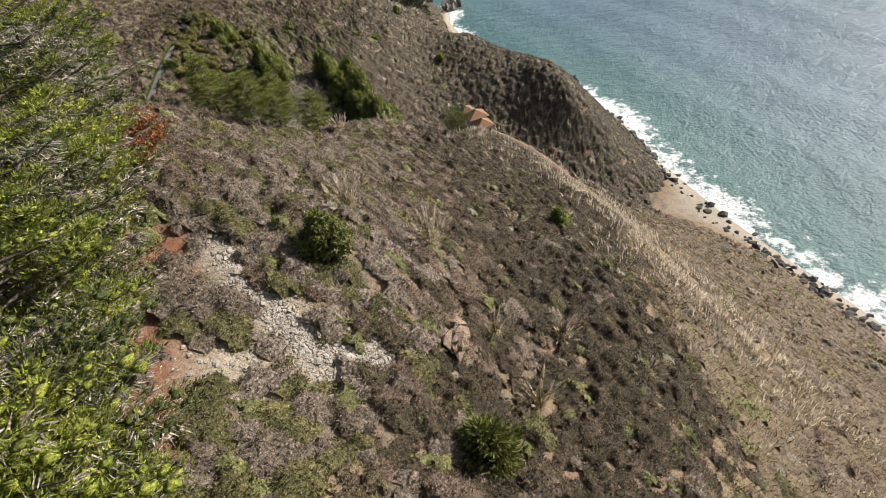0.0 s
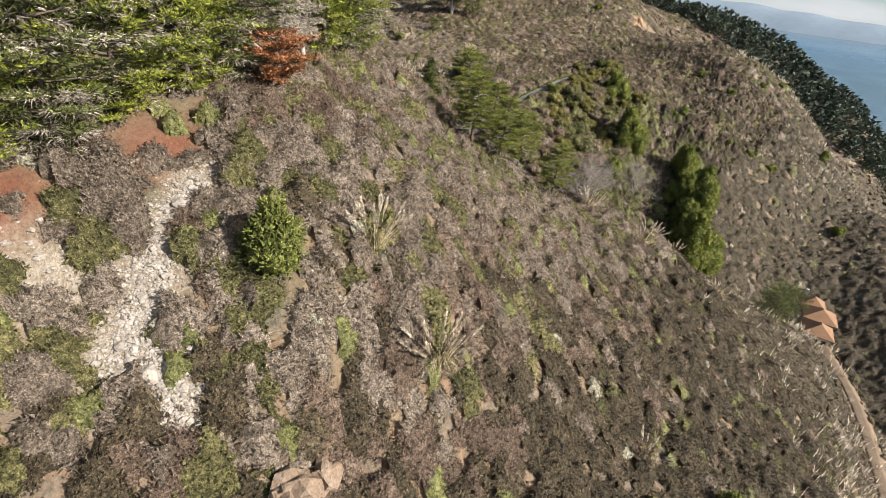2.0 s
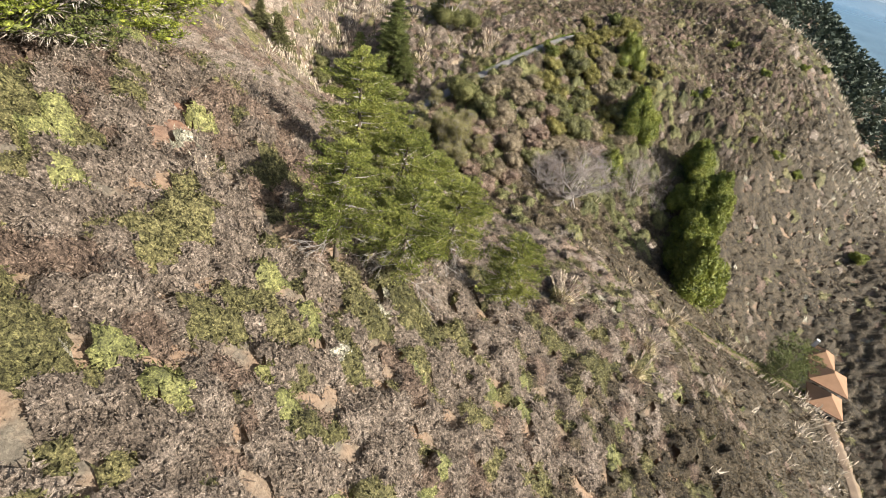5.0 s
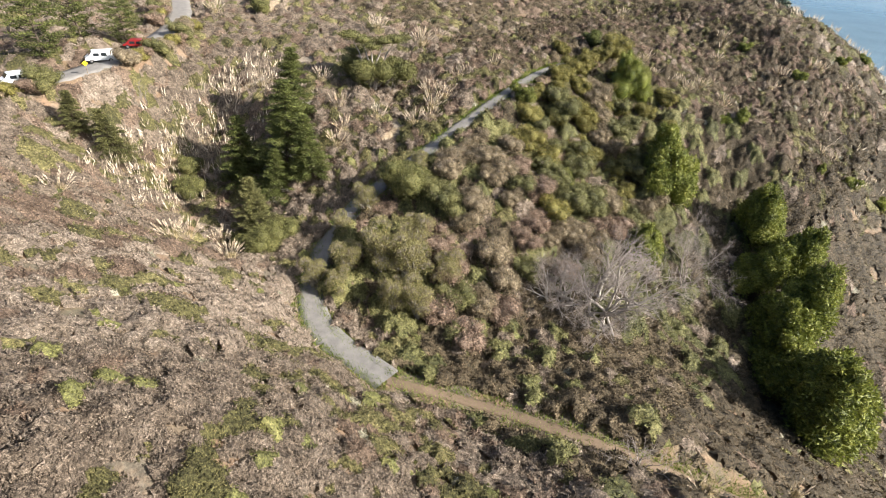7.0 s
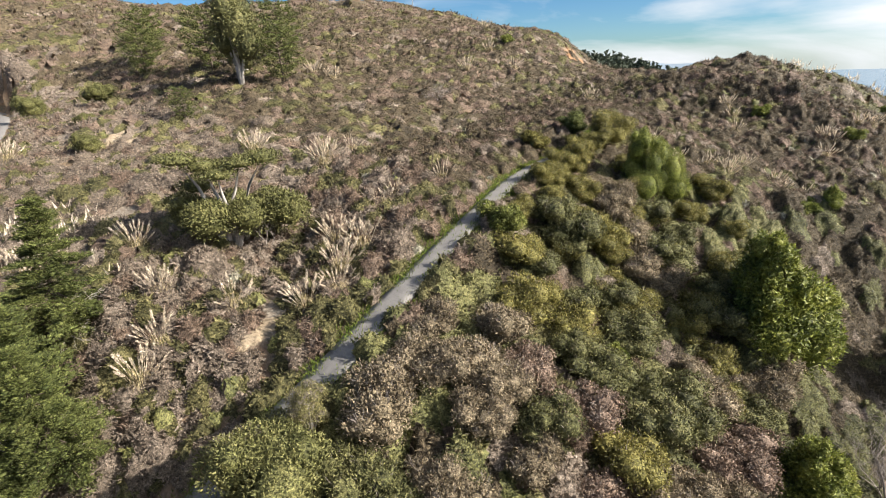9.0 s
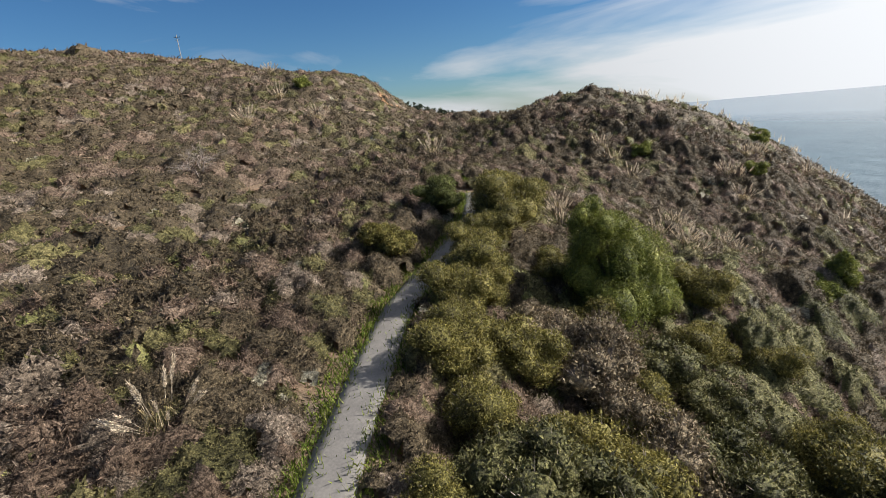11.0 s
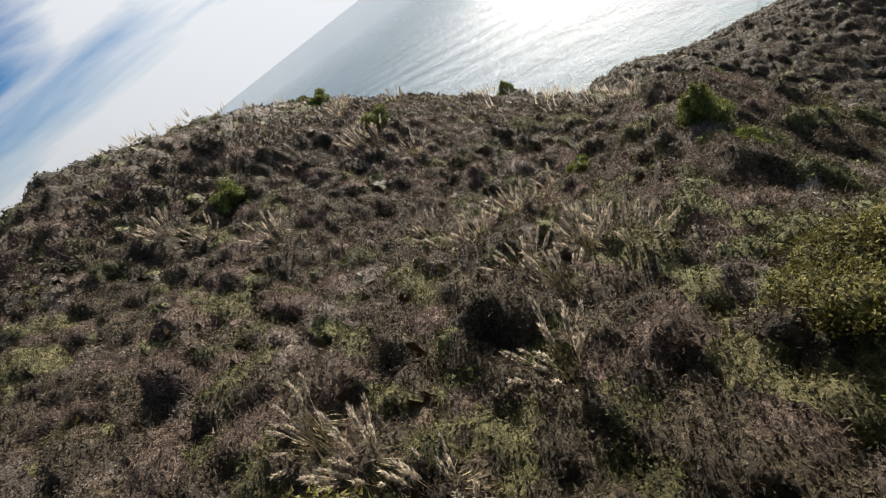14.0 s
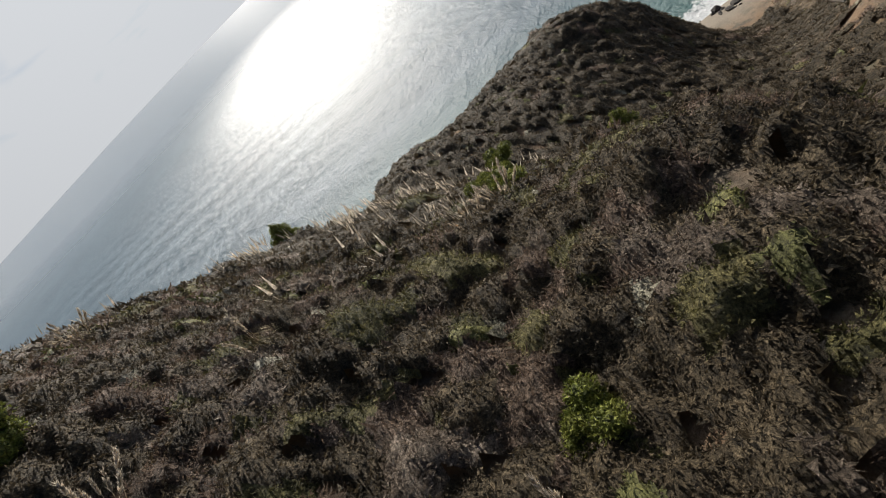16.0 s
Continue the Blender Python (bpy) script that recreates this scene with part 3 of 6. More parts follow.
def ball(rng, n):
    return unit(rng.normal(size=(n, 3)))


ICO = None


def lump(centre, radii, rng, wob=0.15):
    """A rough closed lump of 80 faces."""
    global ICO
    if ICO is None:
        bm = bmesh.new()
        bmesh.ops.create_icosphere(bm, subdivisions=2, radius=1.0)
        ICO = (np.array([v.co[:] for v in bm.verts]), np.array([[v.index for v in f.verts] for f in bm.faces]))
        bm.free()
    v = ICO[0] * (1 + rng.uniform(-wob, wob, (len(ICO[0]), 1)))
    return v * np.asarray(radii) + np.asarray(centre), ICO[1]


_bm = bmesh.new()
bmesh.ops.create_icosphere(_bm, subdivisions=1, radius=1.0)
PAD = (np.array([v.co[:] for v in _bm.verts]), np.array([[v.index for v in f.verts] for f in _bm.faces]))
_bm.free()


def conifer(name, label, h, r, seed, needles, style="pine", category="tree", group="", leaves=15, branches=56, lichen=0.0, bark=None, bare_below=0.22, dense=1.6, spray=1.0, pads=False, flat=0.5, slim=0.36, dead=0, tuft=1.0, limb=None):
    """A pine or cypress: tapered trunk, drooping or level limbs, and tufts of needles along the limbs."""
    rng = np.random.RandomState(seed)
    lean = rng.normal(0, 0.04, 2)
    zs = np.linspace(-0.8, h, 9)
    bend = 0.03 * h * np.sin(np.linspace(0, 3, 9) + rng.uniform(0, 6))
    trunk = [(lean[0] * z + bend[k] * 0.5, lean[1] * z + bend[k] * 0.4, z, 0.022 * h * (1 - 0.9 * max(z, 0) / h) + 0.02) for k, z in enumerate(zs)]
    tr = np.array(trunk)
    limbs, base, way, facing = [], [], [], []
    l_base, l_way, pad_bits = [], [], []
    for k in range(branches):
        f = bare_below + (1 - bare_below) * (k + rng.uniform(0, 1)) / branches
        z = f * h
        c = np.array([np.interp(z, tr[:, 2], tr[:, 0]), np.interp(z, tr[:, 2], tr[:, 1]), z])
        prof = {"pine": (1 - f) ** 0.55 * (0.55 + 0.45 * min(1, (f - bare_below) / 0.25)) + 0.10, "spire": (1 - f) ** 0.9 + 0.06, "flat": 0.35 + 0.75 * math.sin(min(1.0, (f - bare_below) / (1 - bare_below) * 1.1) * 2.6)}[style]
        ln = r * prof * rng.uniform(0.72, 1.15)
        th = k * 2.39996 + rng.uniform(-0.4, 0.4)
        rise = {"pine": 0.30 - 0.35 * (1 - f), "spire": -0.15, "flat": 0.25}[style] + rng.normal(0, 0.10)
        end = c + ln * np.array([math.cos(th), math.sin(th), rise])
        midp = (c + end) / 2 + np.array([0, 0, -0.05 * ln])
        rad = 0.012 * ln + 0.012
        limbs.append([(*c, rad * 1.6), (*midp, rad), (*end, rad * 0.3)])
        m = max(3, int(2 + ln * dense))
        for j in range(m):
            t = 0.28 + 0.72 * (j + rng.uniform(0.2, 0.9)) / m
            q = (1 - t) ** 2 * c + 2 * t * (1 - t) * midp + t * t * end
            q = q + rng.normal(0, 0.09 * ln, 3) * np.array([1, 1, 0.25])
            n = int(leaves * rng.uniform(0.7, 1.3))
            hung = rng.uniform() < lichen * (1.6 - t)
            o = ball(rng, n) * np.array([1, 1, 0.55])
            facing.append(None)
            sink = (l_base, l_way) if hung else (base, way)
            if sink[0] is base:
                facing[-1] = unit(o + [0, 0, 0.7])
            else:
                facing.pop()
            wide = (0.075 * r + 0.12) * rng.uniform(0.7, 1.35) * tuft
            if pads and sink[0] is base:
                pv = PAD[0] * (1 + rng.uniform(-0.3, 0.3, (len(PAD[0]), 1))) * [wide, wide, wide * flat]
                pad_bits.append((pv * 0.5 + q, PAD[1]))
            sink[0].append(q + o * [1.15, 1.15, 1.6 * flat] * wide)
            sink[1].append(unit(o + np.array([0, 0, 0.55]) + 0.5 * unit(end - c) + rng.normal(0, 0.25, (n, 3))))
    ob = thing(name, label, category, group)
    mesh_part("trunk", raw_mesh("trunk", *tubes([trunk], 7), bark or MAT_BARK, True), ob)
    mesh_part("branchwork", raw_mesh("branchwork", *tubes(limbs, 3), limb or bark or MAT_BARK, True), ob)
    b, w = np.concatenate(base), np.concatenate(way)
    size = (0.34 + 0.045 * r) * spray
    mesh_part("crown", raw_mesh("crown", *leaf_triangles(b, w, size * rng.uniform(0.7, 1.4, len(b)), slim * size * rng.uniform(0.7, 1.3, len(b)), rng, np.concatenate(facing)), needles), ob)
    if pad_bits:
        mesh_part("inner_foliage", raw_mesh("inner_foliage", *joined(pad_bits), needles, True), ob)
    for k in range(dead):
        # a bare snag: a limb that forks twice, pale and leafless
        z = h * rng.uniform(0.12, 0.5)
        c = np.array([np.interp(z, tr[:, 2], tr[:, 0]), np.interp(z, tr[:, 2], tr[:, 1]), z])
        th, ln = rng.uniform(0, 6.283), r * rng.uniform(0.45, 0.85)
        snag, tips = [], [(c, np.array([math.cos(th), math.sin(th), rng.uniform(-0.25, 0.15)]), ln * 0.45, 0.045)]
        for _ in range(4):
            nxt = []
            for p, d, q, rad in tips:
                e = p + d * q + rng.normal(0, 0.05 * q, 3)
                snag.append([(*p, rad), (*((p + e) / 2 + rng.normal(0, 0.04 * q, 3)), rad * 0.8), (*e, rad * 0.6)])
                nxt += [(e, unit(d + rng.normal(0, 0.45, 3) * [1, 1, 0.6]), q * rng.uniform(0.5, 0.8), rad * 0.6) for _ in range(3)]
            tips = nxt
        mesh_part("dead_limb", raw_mesh("dead_limb", *tubes(snag, 3), MAT_PALEBARK, True), ob, "bare bleached lower limb")
    if l_base:
        b, w = np.concatenate(l_base), np.concatenate(l_way)
        w[:, 2] -= 0.7
        mesh_part("lichen", raw_mesh("lichen", *leaf_triangles(b, unit(w), 0.36 * rng.uniform(0.6, 1.5, len(b)), 0.055 * rng.uniform(0.7, 1.3, len(b)), rng), MAT_LICHEN), ob, "hanging pale grey lichen")
    return ob


def leafy_tree(name, label, lumps_, n, size, mat, seed, category="tree", group="", bark=None, core=True, stems=1, up=0.35, twigs=0):
    """A broad-leaved crown of many leaves over rounded masses; lumps_: rows of (x, y, z, rx, ry, rz)."""
    rng = np.random.RandomState(seed)
    q = np.array(lumps_, float)
    area = (q[:, 3] * q[:, 4] + q[:, 4] * q[:, 5] + q[:, 3] * q[:, 5])
    pick = rng.choice(len(q), n, p=area / area.sum())
    o = ball(rng, n)
    o[:, 2] = np.abs(o[:, 2]) * np.where(rng.uniform(size=n) < 0.8, 1, -1)
    shell = rng.uniform(0.78, 1.06, (n, 1)) + 0.07 * np.sin(5 * o[:, :1] + pick[:, None] * 2.0) * np.cos(4 * o[:, 1:2] + pick[:, None])
    base = q[pick, :3] + o * q[pick, 3:] * shell
    way = unit(0.45 * o + np.array([0, 0, up]) + rng.normal(0, 0.6, (n, 3)))
    ob = thing(name, label, category, group)
    top = q[:, 2].max()
    stem_lines = []
    for s in range(stems):
        a = rng.uniform(0, 6.28)
        foot = np.array([math.cos(a), math.sin(a), 0]) * (0.12 * stems if stems > 1 else 0)
        for k in range(min(len(q), 7)):
            tgt = q[(k * 3 + s) % len(q), :3]
            stem_lines.append([(foot[0], foot[1], -0.6, 0.035 * top + 0.03), (foot[0] * 1.4 + 0.15 * tgt[0], foot[1] * 1.4 + 0.15 * tgt[1], 0.3 * tgt[2], 0.025 * top + 0.02), (*(0.6 * tgt + [0, 0, 0.1 * top]), 0.014 * top + 0.01), (*tgt, 0.01)])
    mesh_part("trunk", raw_mesh("trunk", *tubes(stem_lines, 5), bark or MAT_BARK, True), ob)
    if core:
        v, f = joined([lump(r_[:3], r_[3:] * 0.68, rng) for r_ in q])
        mesh_part("inner_foliage", raw_mesh("inner_foliage", v, f, mat, True), ob)
    mesh_part("crown", raw_mesh("crown", *leaf_triangles(base, way, size * rng.uniform(0.7, 1.4, n), size * 0.62 * rng.uniform(0.7, 1.3, n), rng, o), mat), ob)
    if twigs:
        o = ball(rng, twigs)
        o[:, 2] = np.abs(o[:, 2])
        p = q[rng.choice(len(q), twigs)]
        mesh_part("twigwork", raw_mesh("twigwork", *leaf_triangles(p[:, :3] + o * p[:, 3:] * 0.5, unit(o + rng.normal(0, 0.2, o.shape) + [0, 0, 0.4]), rng.uniform(0.5, 0.8, twigs) * p[:, 3:].mean(1), np.full(twigs, 0.05), rng), MAT_TWIG), ob, "bare pale twigs")
    return ob


def bare_tree(name, label, h, spread, seed, bark, category="tree", group="", depth=6, stems=3, thick=1.0, twig=None):
    """A leafless tree: forked limbs that end in a haze of fine twigs."""
    rng = np.random.RandomState(seed)
    big, fine = [], []

    def grow(p, d, ln, rad, k):
        d = d / np.linalg.norm(d)
        bendv = rng.normal(0, 0.16, 3)
        m = p + d * ln * 0.5 + bendv * ln * 0.25
        e = p + (d + bendv) * ln
        (big if k > 3 else fine).append([(*p, rad), (*m, rad * 0.85), (*e, rad * 0.62)])
        if k == 0:
            return
        for _ in range(3 if k > 1 else 4):
            nd = d + rng.normal(0, 0.52, 3)
            nd[2] += 0.06 * k - 0.05
            nd[:2] *= spread
            grow(m if rng.uniform() < 0.3 else e, nd, ln * rng.uniform(0.6, 0.84), rad * 0.55, k - 1)

    for s in range(stems):
        a = s * 6.283 / stems + rng.uniform(-0.5, 0.5)
        t = 0.55 if stems > 1 else 0.05
        grow(np.array([0.15 * math.cos(a), 0.15 * math.sin(a), -0.4]), np.array([t * math.cos(a), t * math.sin(a), 1.0]), h * 0.36, 0.02 * h * thick, depth)
    ob = thing(name, label, category, group)
    mesh_part("branchwork", raw_mesh("branchwork", *tubes(big, 5), bark, True), ob)
    mesh_part("twigwork", raw_mesh("twigwork", *tubes(fine, 3), twig or MAT_TWIG, True), ob, "haze of fine leafless twigs")
    return ob


def teardrop(h, r, seed, lean=0.25, n=11):
    """Masses of a dense wind-shorn crown that leans inland, broad below and pointed above."""
    rng = np.random.RandomState(seed)
    rows = []
    for k in range(2 * n):
        f = k / (2 * n - 1)
        w = r * (1.0 - 0.74 * f ** 1.5)
        a, out = k * 2.4 + rng.uniform(-0.5, 0.5), w * rng.uniform(0.3, 0.75)
        fat = w * rng.uniform(0.34, 0.56)
        rows.append((out * math.cos(a) - lean * h * f * 0.9, out * math.sin(a) - lean * h * f * 0.5, 0.14 * h + 0.76 * h * f, fat, fat * rng.uniform(0.85, 1.15), fat * rng.uniform(0.8, 1.3) + 0.04 * h))
    return rows


def dome(h, r, seed, n=9):
    rng = np.random.RandomState(seed)
    rows = [(0, 0, 0.42 * h, 0.62 * r, 0.62 * r, 0.42 * h)]
    for k in range(n):
        a, d = k * 2.4 + rng.uniform(-0.4, 0.4), 0.66 * r * rng.uniform(0.35, 1.15)
        w = r * rng.uniform(0.26, 0.5)
        rows.append((d * math.cos(a), d * math.sin(a), h * rng.uniform(0.28, 0.78), w, w * rng.uniform(0.8, 1.2), w * rng.uniform(0.6, 1.1)))
    return rows


def on_ground(x, y, sink=0.0, turn=0.0, size=1.0):
    return pose(x, y, float(ground_z(x, y)) - sink, 0, 0, turn) @ Matrix.Diagonal((size, size, size, 1))


def set_at(ob, x, y, turn=0.0, size=1.0, sink=0.1):
    ob.matrix_basis = on_ground(x, y, sink, turn, size)
    return ob


def copy_at(ob, x, y, turn, size, sink=0.1):
    c = copy_thing(ob, pose(0, 0, 0))
    c.matrix_basis = on_ground(x, y, sink, turn, size)
    return c


# ---- the conifer grove on the crest ----
rng = np.random.RandomState(11)
grove_kinds = [
    conifer("cypress_tree", "bright green cypress in a dense hilltop grove, hung with grey lichen", 9.5, 4.2, 21, MAT_PINE, "flat", group="cypress grove", leaves=38, branches=64, lichen=0.10, spray=0.42, dense=1.8, pads=True, flat=0.33, bare_below=0.04),
    conifer("cypress_tree", "bright green cypress in a dense hilltop grove, hung with grey lichen", 8.5, 3.8, 22, MAT_PINE, "flat", group="cypress grove", leaves=38, branches=64, lichen=0.16, spray=0.42, dense=1.8, pads=True, flat=0.33, bare_below=0.04),
    conifer("cypress_tree", "dark green cypress in a dense hilltop grove, half grey with lichen", 9.0, 3.9, 23, MAT_DARKPINE, "flat", group="cypress grove", leaves=38, branches=62, lichen=0.35, spray=0.42, dense=1.8, pads=True, flat=0.33, bare_below=0.04),
]
dead_kind = conifer("dead_cypress", "dying cypress grey with hanging lichen at the grove's edge", 9.5, 3.2, 24, MAT_LICHEN, "pine", group="cypress grove", leaves=30, branches=64, lichen=0.5, bark=MAT_PALEBARK, spray=0.45, dense=1.3)
GROVE_EDGE = [(-0.5, 8), (-3.0, 15), (-6.3, 21), (-9.4, 26.5), (-12.6, 33), (-14.8, 38), (-18.0, 44.5), (-26.5, 54.5), (-39, 60), (-75, 58)]
spots = []
for (ax_, ay_), (bx_, by_) in zip(GROVE_EDGE[:-2], GROVE_EDGE[1:]):
    m_ = max(1, int(math.dist((ax_, ay_), (bx_, by_)) / 3.4))
    for k in range(m_):
        spots.append((ax_ + (bx_ - ax_) * k / m_ - 2.6 + rng.uniform(-0.5, 0.5), ay_ + (by_ - ay_) * k / m_ - 1.2 + rng.uniform(-0.5, 0.5)))
tries = 0
while len(spots) < 66 and tries < 4000:
    tries += 1
    x, y = rng.uniform(-48, -4), rng.uniform(6, 58)
    ex = np.interp(y, [p[1] for p in GROVE_EDGE[:8]], [p[0] for p in GROVE_EDGE[:8]])
    ey = np.interp(-x, [-p[0] for p in GROVE_EDGE], [p[1] for p in GROVE_EDGE])
    if x > ex - 2.5 or y > ey - 2.0:
        continue
    if all(math.hypot(x - a, y - b) > 3.5 for a, b in spots):
        spots.append((x, y))
used = set()
for x, y in spots:
    near_dead = math.hypot(x + 25, y - 43.5) < 5.5
    kind = dead_kind if near_dead else grove_kinds[rng.randint(3)]
    turn, size = rng.uniform(0, 360), rng.uniform(0.8, 1.12)
    if kind in used:
        copy_at(kind, x, y, turn, size)
    else:
        used.add(kind)
        set_at(kind, x, y, turn, size)
for k in (*grove_kinds, dead_kind):
    if k not in used:
        set_at(k, -30 - 6 * grove_kinds.index(k) if k in grove_kinds else -26, 40)
set_at(conifer("rusty_tree", "small dead tree with rust-orange foliage beside the grove", 4.2, 2.2, 31, MAT_RUST, "flat", leaves=30, branches=34, spray=0.5, pads=True), -17.5, 42.0)

# ---- tall pines on the north flank ----
pine_a = conifer("pine_tree", "tall open pine with long level limbs and grey bare twigs", 9.8, 4.2, 41, MAT_SLOPEPINE, "pine", group="slope pines", leaves=90, branches=46, lichen=0.0, dense=3.2, spray=0.24, pads=False, flat=0.4, tuft=0.7, limb=MAT_PALEBARK, slim=0.5, dead=9, bare_below=0.3)
pine_b = conifer("pine_tree", "tall open pine with long level limbs and grey bare twigs", 9.2, 3.9, 42, MAT_SLOPEPINE, "pine", group="slope pines", leaves=90, branches=46, lichen=0.0, dense=3.2, spray=0.24, pads=False, flat=0.4, tuft=0.7, limb=MAT_PALEBARK, slim=0.5, dead=9, bare_below=0.3)
set_at(pine_a, -24.6, 65.8, 0, 0.85)
set_at(pine_b, -21.2, 67.0, 0, 0.82)
for k, x, y, turn, size in ((pine_b, -26.6, 68.6, 80, 0.85), (pine_a, -19.0, 70.2, 140, 0.8), (pine_b, -23.0, 71.2, 200, 0.8), (pine_b, -16.2, 74.0, 300, 0.8), (pine_a, -18.2, 61.6, 250, 0.72), (pine_b, -17.2, 65.0, 20, 0.8)):
    copy_at(k, x, y, turn, size)
set_at(conifer("young_pine", "young bright green pine standing alone in low brush", 3.6, 2.1, 43, MAT_FRESH, "pine", leaves=26, branches=44, bare_below=0.05), 5.1, 26.3)

# ---- dense green bushes on the south slope ----
set_at(leafy_tree("green_bush", "dense bright green rounded bush among grey brush", teardrop(3.9, 2.0, 51, 0.0), 4200, 0.26, MAT_FRESH, 52, "bush"), -4.4, 36.4)
set_at(leafy_tree("green_bush", "small dense green bush on the open slope", teardrop(3.2, 1.7, 53, 0.05), 1600, 0.26, MAT_LAUREL, 54, "bush"), 15.4, 63.2)

# ---- trees of the ravine ----
laurel_a = leafy_tree("laurel_tree", "dense wind-shorn laurel with glossy green leaves", teardrop(9.5, 3.7, 61), 15000, 0.30, MAT_LAUREL, 62, group="laurel trees")
laurel_b = leafy_tree("laurel_tree", "dense wind-shorn laurel with glossy green leaves", teardrop(7.5, 3.4, 63, 0.15), 9000, 0.26, MAT_LAUREL, 64, group="laurel trees")
set_at(laurel_a, -56.8, 161.8, 0, 1.35)
for x, y, turn, size, k in ((-43, 172, 40, 0.8, laurel_a), (-37.5, 169.5, 120, 0.85, laurel_a), (-33.5, 161, 200, 1.0, laurel_a), (-30, 155, 290, 0.9, laurel_a), (-23, 149.5, 20, 1.15, laurel_a), (-27, 152, 75, 0.95, laurel_a), (-40, 164, 150, 0.7, laurel_a)):
    copy_at(k, x, y, turn, size * 1.55)
set_at(laurel_b, -52.5, 149.5, 0, 0.95)
for x, y, turn, size in ((-55.7, 184.3, 80, 0.42), (-41.0, 188.8, 200, 0.3), (-67.0, 146.0, 10, 0.45), (-24, 224, 60, 0.55)):
    copy_at(laurel_b, x, y, turn, size)
oak = leafy_tree("oak_tree", "round leafy oak with dull green leaves beside the lane", dome(7.0, 4.0, 71, 14), 16000, 0.20, MAT_SHRUB, 72, bark=MAT_PALEBARK)
set_at(oak, -77.6, 121.2, 0, 0.95)
set_at(leafy_tree("round_bush_tree", "low spreading olive-green tree beside the lane", dome(5.0, 4.0, 73, 16), 26000, 0.15, MAT_OLIVE, 74, twigs=400), -81.5, 179.5)
set_at(leafy_tree("dark_bush_tree", "small dark green tree shading the lane", dome(4.8, 2.4, 75, 14), 14000, 0.15, MAT_DARKPINE, 76), -87.3, 179.6, 0, 0.85)
set_at(leafy_tree("laurel_tree", "dense leaning laurel catching light on its leaves", teardrop(8.8, 4.0, 77, 0.22), 62000, 0.105, MAT_LAUREL, 78, group="laurel trees"), -73.2, 172.5, 0, 1.02)
set_at(leafy_tree("lane_bush", "bright green leafy bush at the lane's edge", dome(3.0, 1.9, 79), 7500, 0.17, MAT_OLIVE, 80, "bush"), -88.3, 170.6)
set_at(leafy_tree("lane_bush", "bright green leafy bush at the lane's edge", dome(3.6, 2.0, 81), 5000, 0.22, MAT_FRESH, 82, "bush"), -79.6, 147.5)

spur_bush = leafy_tree("dark_bush", "low dense dark green bush on the windy spur", dome(2.2, 1.6, 83), 4200, 0.17, MAT_LAUREL, 84, "bush", group="spur bushes")
set_at(spur_bush, -55.8, 192.2, 0, 0.62)
for x, y, s_ in ((-54.4, 211, 1.0), (-67.8, 213.6, 1.0), (-47.5, 233, 1.0), (-36, 197, 1.1), (-30, 200, 1.0), (-129, 229, 1.2), (-57.5, 182, 0.9), (-50.4, 224, 0.9), (-8, 205, 1.4), (-84.5, 168.5, 0.5)):
    copy_at(spur_bush, x, y, 40 * x, s_)
olive = leafy_tree("olive_bush", "tall rounded olive-yellow bush with fine leaves beside the lane", dome(2.9, 2.1, 85, 13), 15000, 0.105, MAT_OLIVE, 86, "bush", group="lane bushes", twigs=260)
set_at(olive, -82.6, 171.8)
for x, y, t_, s_ in ((-82.0, 165.0, 15, 1.1), (-81.9, 169.4, 120, 1.2), (-81.9, 175.0, 220, 1.15), (-81.6, 178.6, 300, 1.2), (-81.2, 160.0, 80, 1.1), (-81.2, 167.2, 40, 1.0), (-81.5, 162.5, 90, 0.95), (-79.5, 157.5, 130, 1.0), (-67.2, 176.5, 10, 1.15), (-68.3, 171.2, 75, 1.1), (-75.5, 168.0, 200, 1.05), (-73.0, 162.5, 240, 1.1), (-77.5, 173.0, 290, 0.9), (-71.5, 167.0, 330, 1.0), (-78.0, 163.0, 20, 1.1), (-76.5, 158.0, 60, 1.0), (-72.5, 157.5, 100, 1.15), (-64.0, 172.0, 150, 1.0), (-63.0, 167.5, 190, 1.1), (-68.5, 161.5, 230, 1.1), (-80.0, 151.5, 270, 0.9), (-75.5, 152.5, 310, 1.1), (-70.0, 152.0, 0, 1.1)):
    copy_at(olive, x, y, t_, s_)

# tall mixed scrub that fills the ravine between the lane and the gully
MAT_THICKET = leafy("brown_olive_thicket", [(0.2, (0.125, 0.098, 0.060)), (0.5, (0.245, 0.195, 0.122)), (0.8, (0.390, 0.320, 0.215))], 0.5, through_light=0.15, relief=0.10)
MAT_RUSSET = leafy("russet_thicket", [(0.2, (0.125, 0.086, 0.062)), (0.5, (0.245, 0.172, 0.125)), (0.8, (0.385, 0.285, 0.215))], 0.5, through_light=0.12, relief=0.10)
thickets = [
    leafy_tree("scrub_thicket", "tall grey-brown scrub with fine twigs in the ravine", dome(3.4, 2.5, 131, 14), 5600, 0.19, MAT_THICKET, 132, "shrub", group="ravine thickets", twigs=700),
    leafy_tree("scrub_thicket", "tall dull green scrub in the ravine", dome(3.6, 2.6, 133, 14), 5600, 0.19, MAT_OAK, 134, "shrub", group="ravine thickets", twigs=120),
    leafy_tree("scrub_thicket", "russet half-leafless scrub in the ravine", dome(2.8, 2.4, 135, 14), 5200, 0.18, MAT_RUSSET, 136, "shrub", group="ravine thickets", twigs=600),
    leafy_tree("scrub_thicket", "olive-yellow scrub in the ravine", dome(3.2, 2.5, 137, 14), 5600, 0.18, MAT_OLIVE, 138, "shrub", group="ravine thickets", twigs=200),
]
r_v = np.random.RandomState(55)
_placed = set()
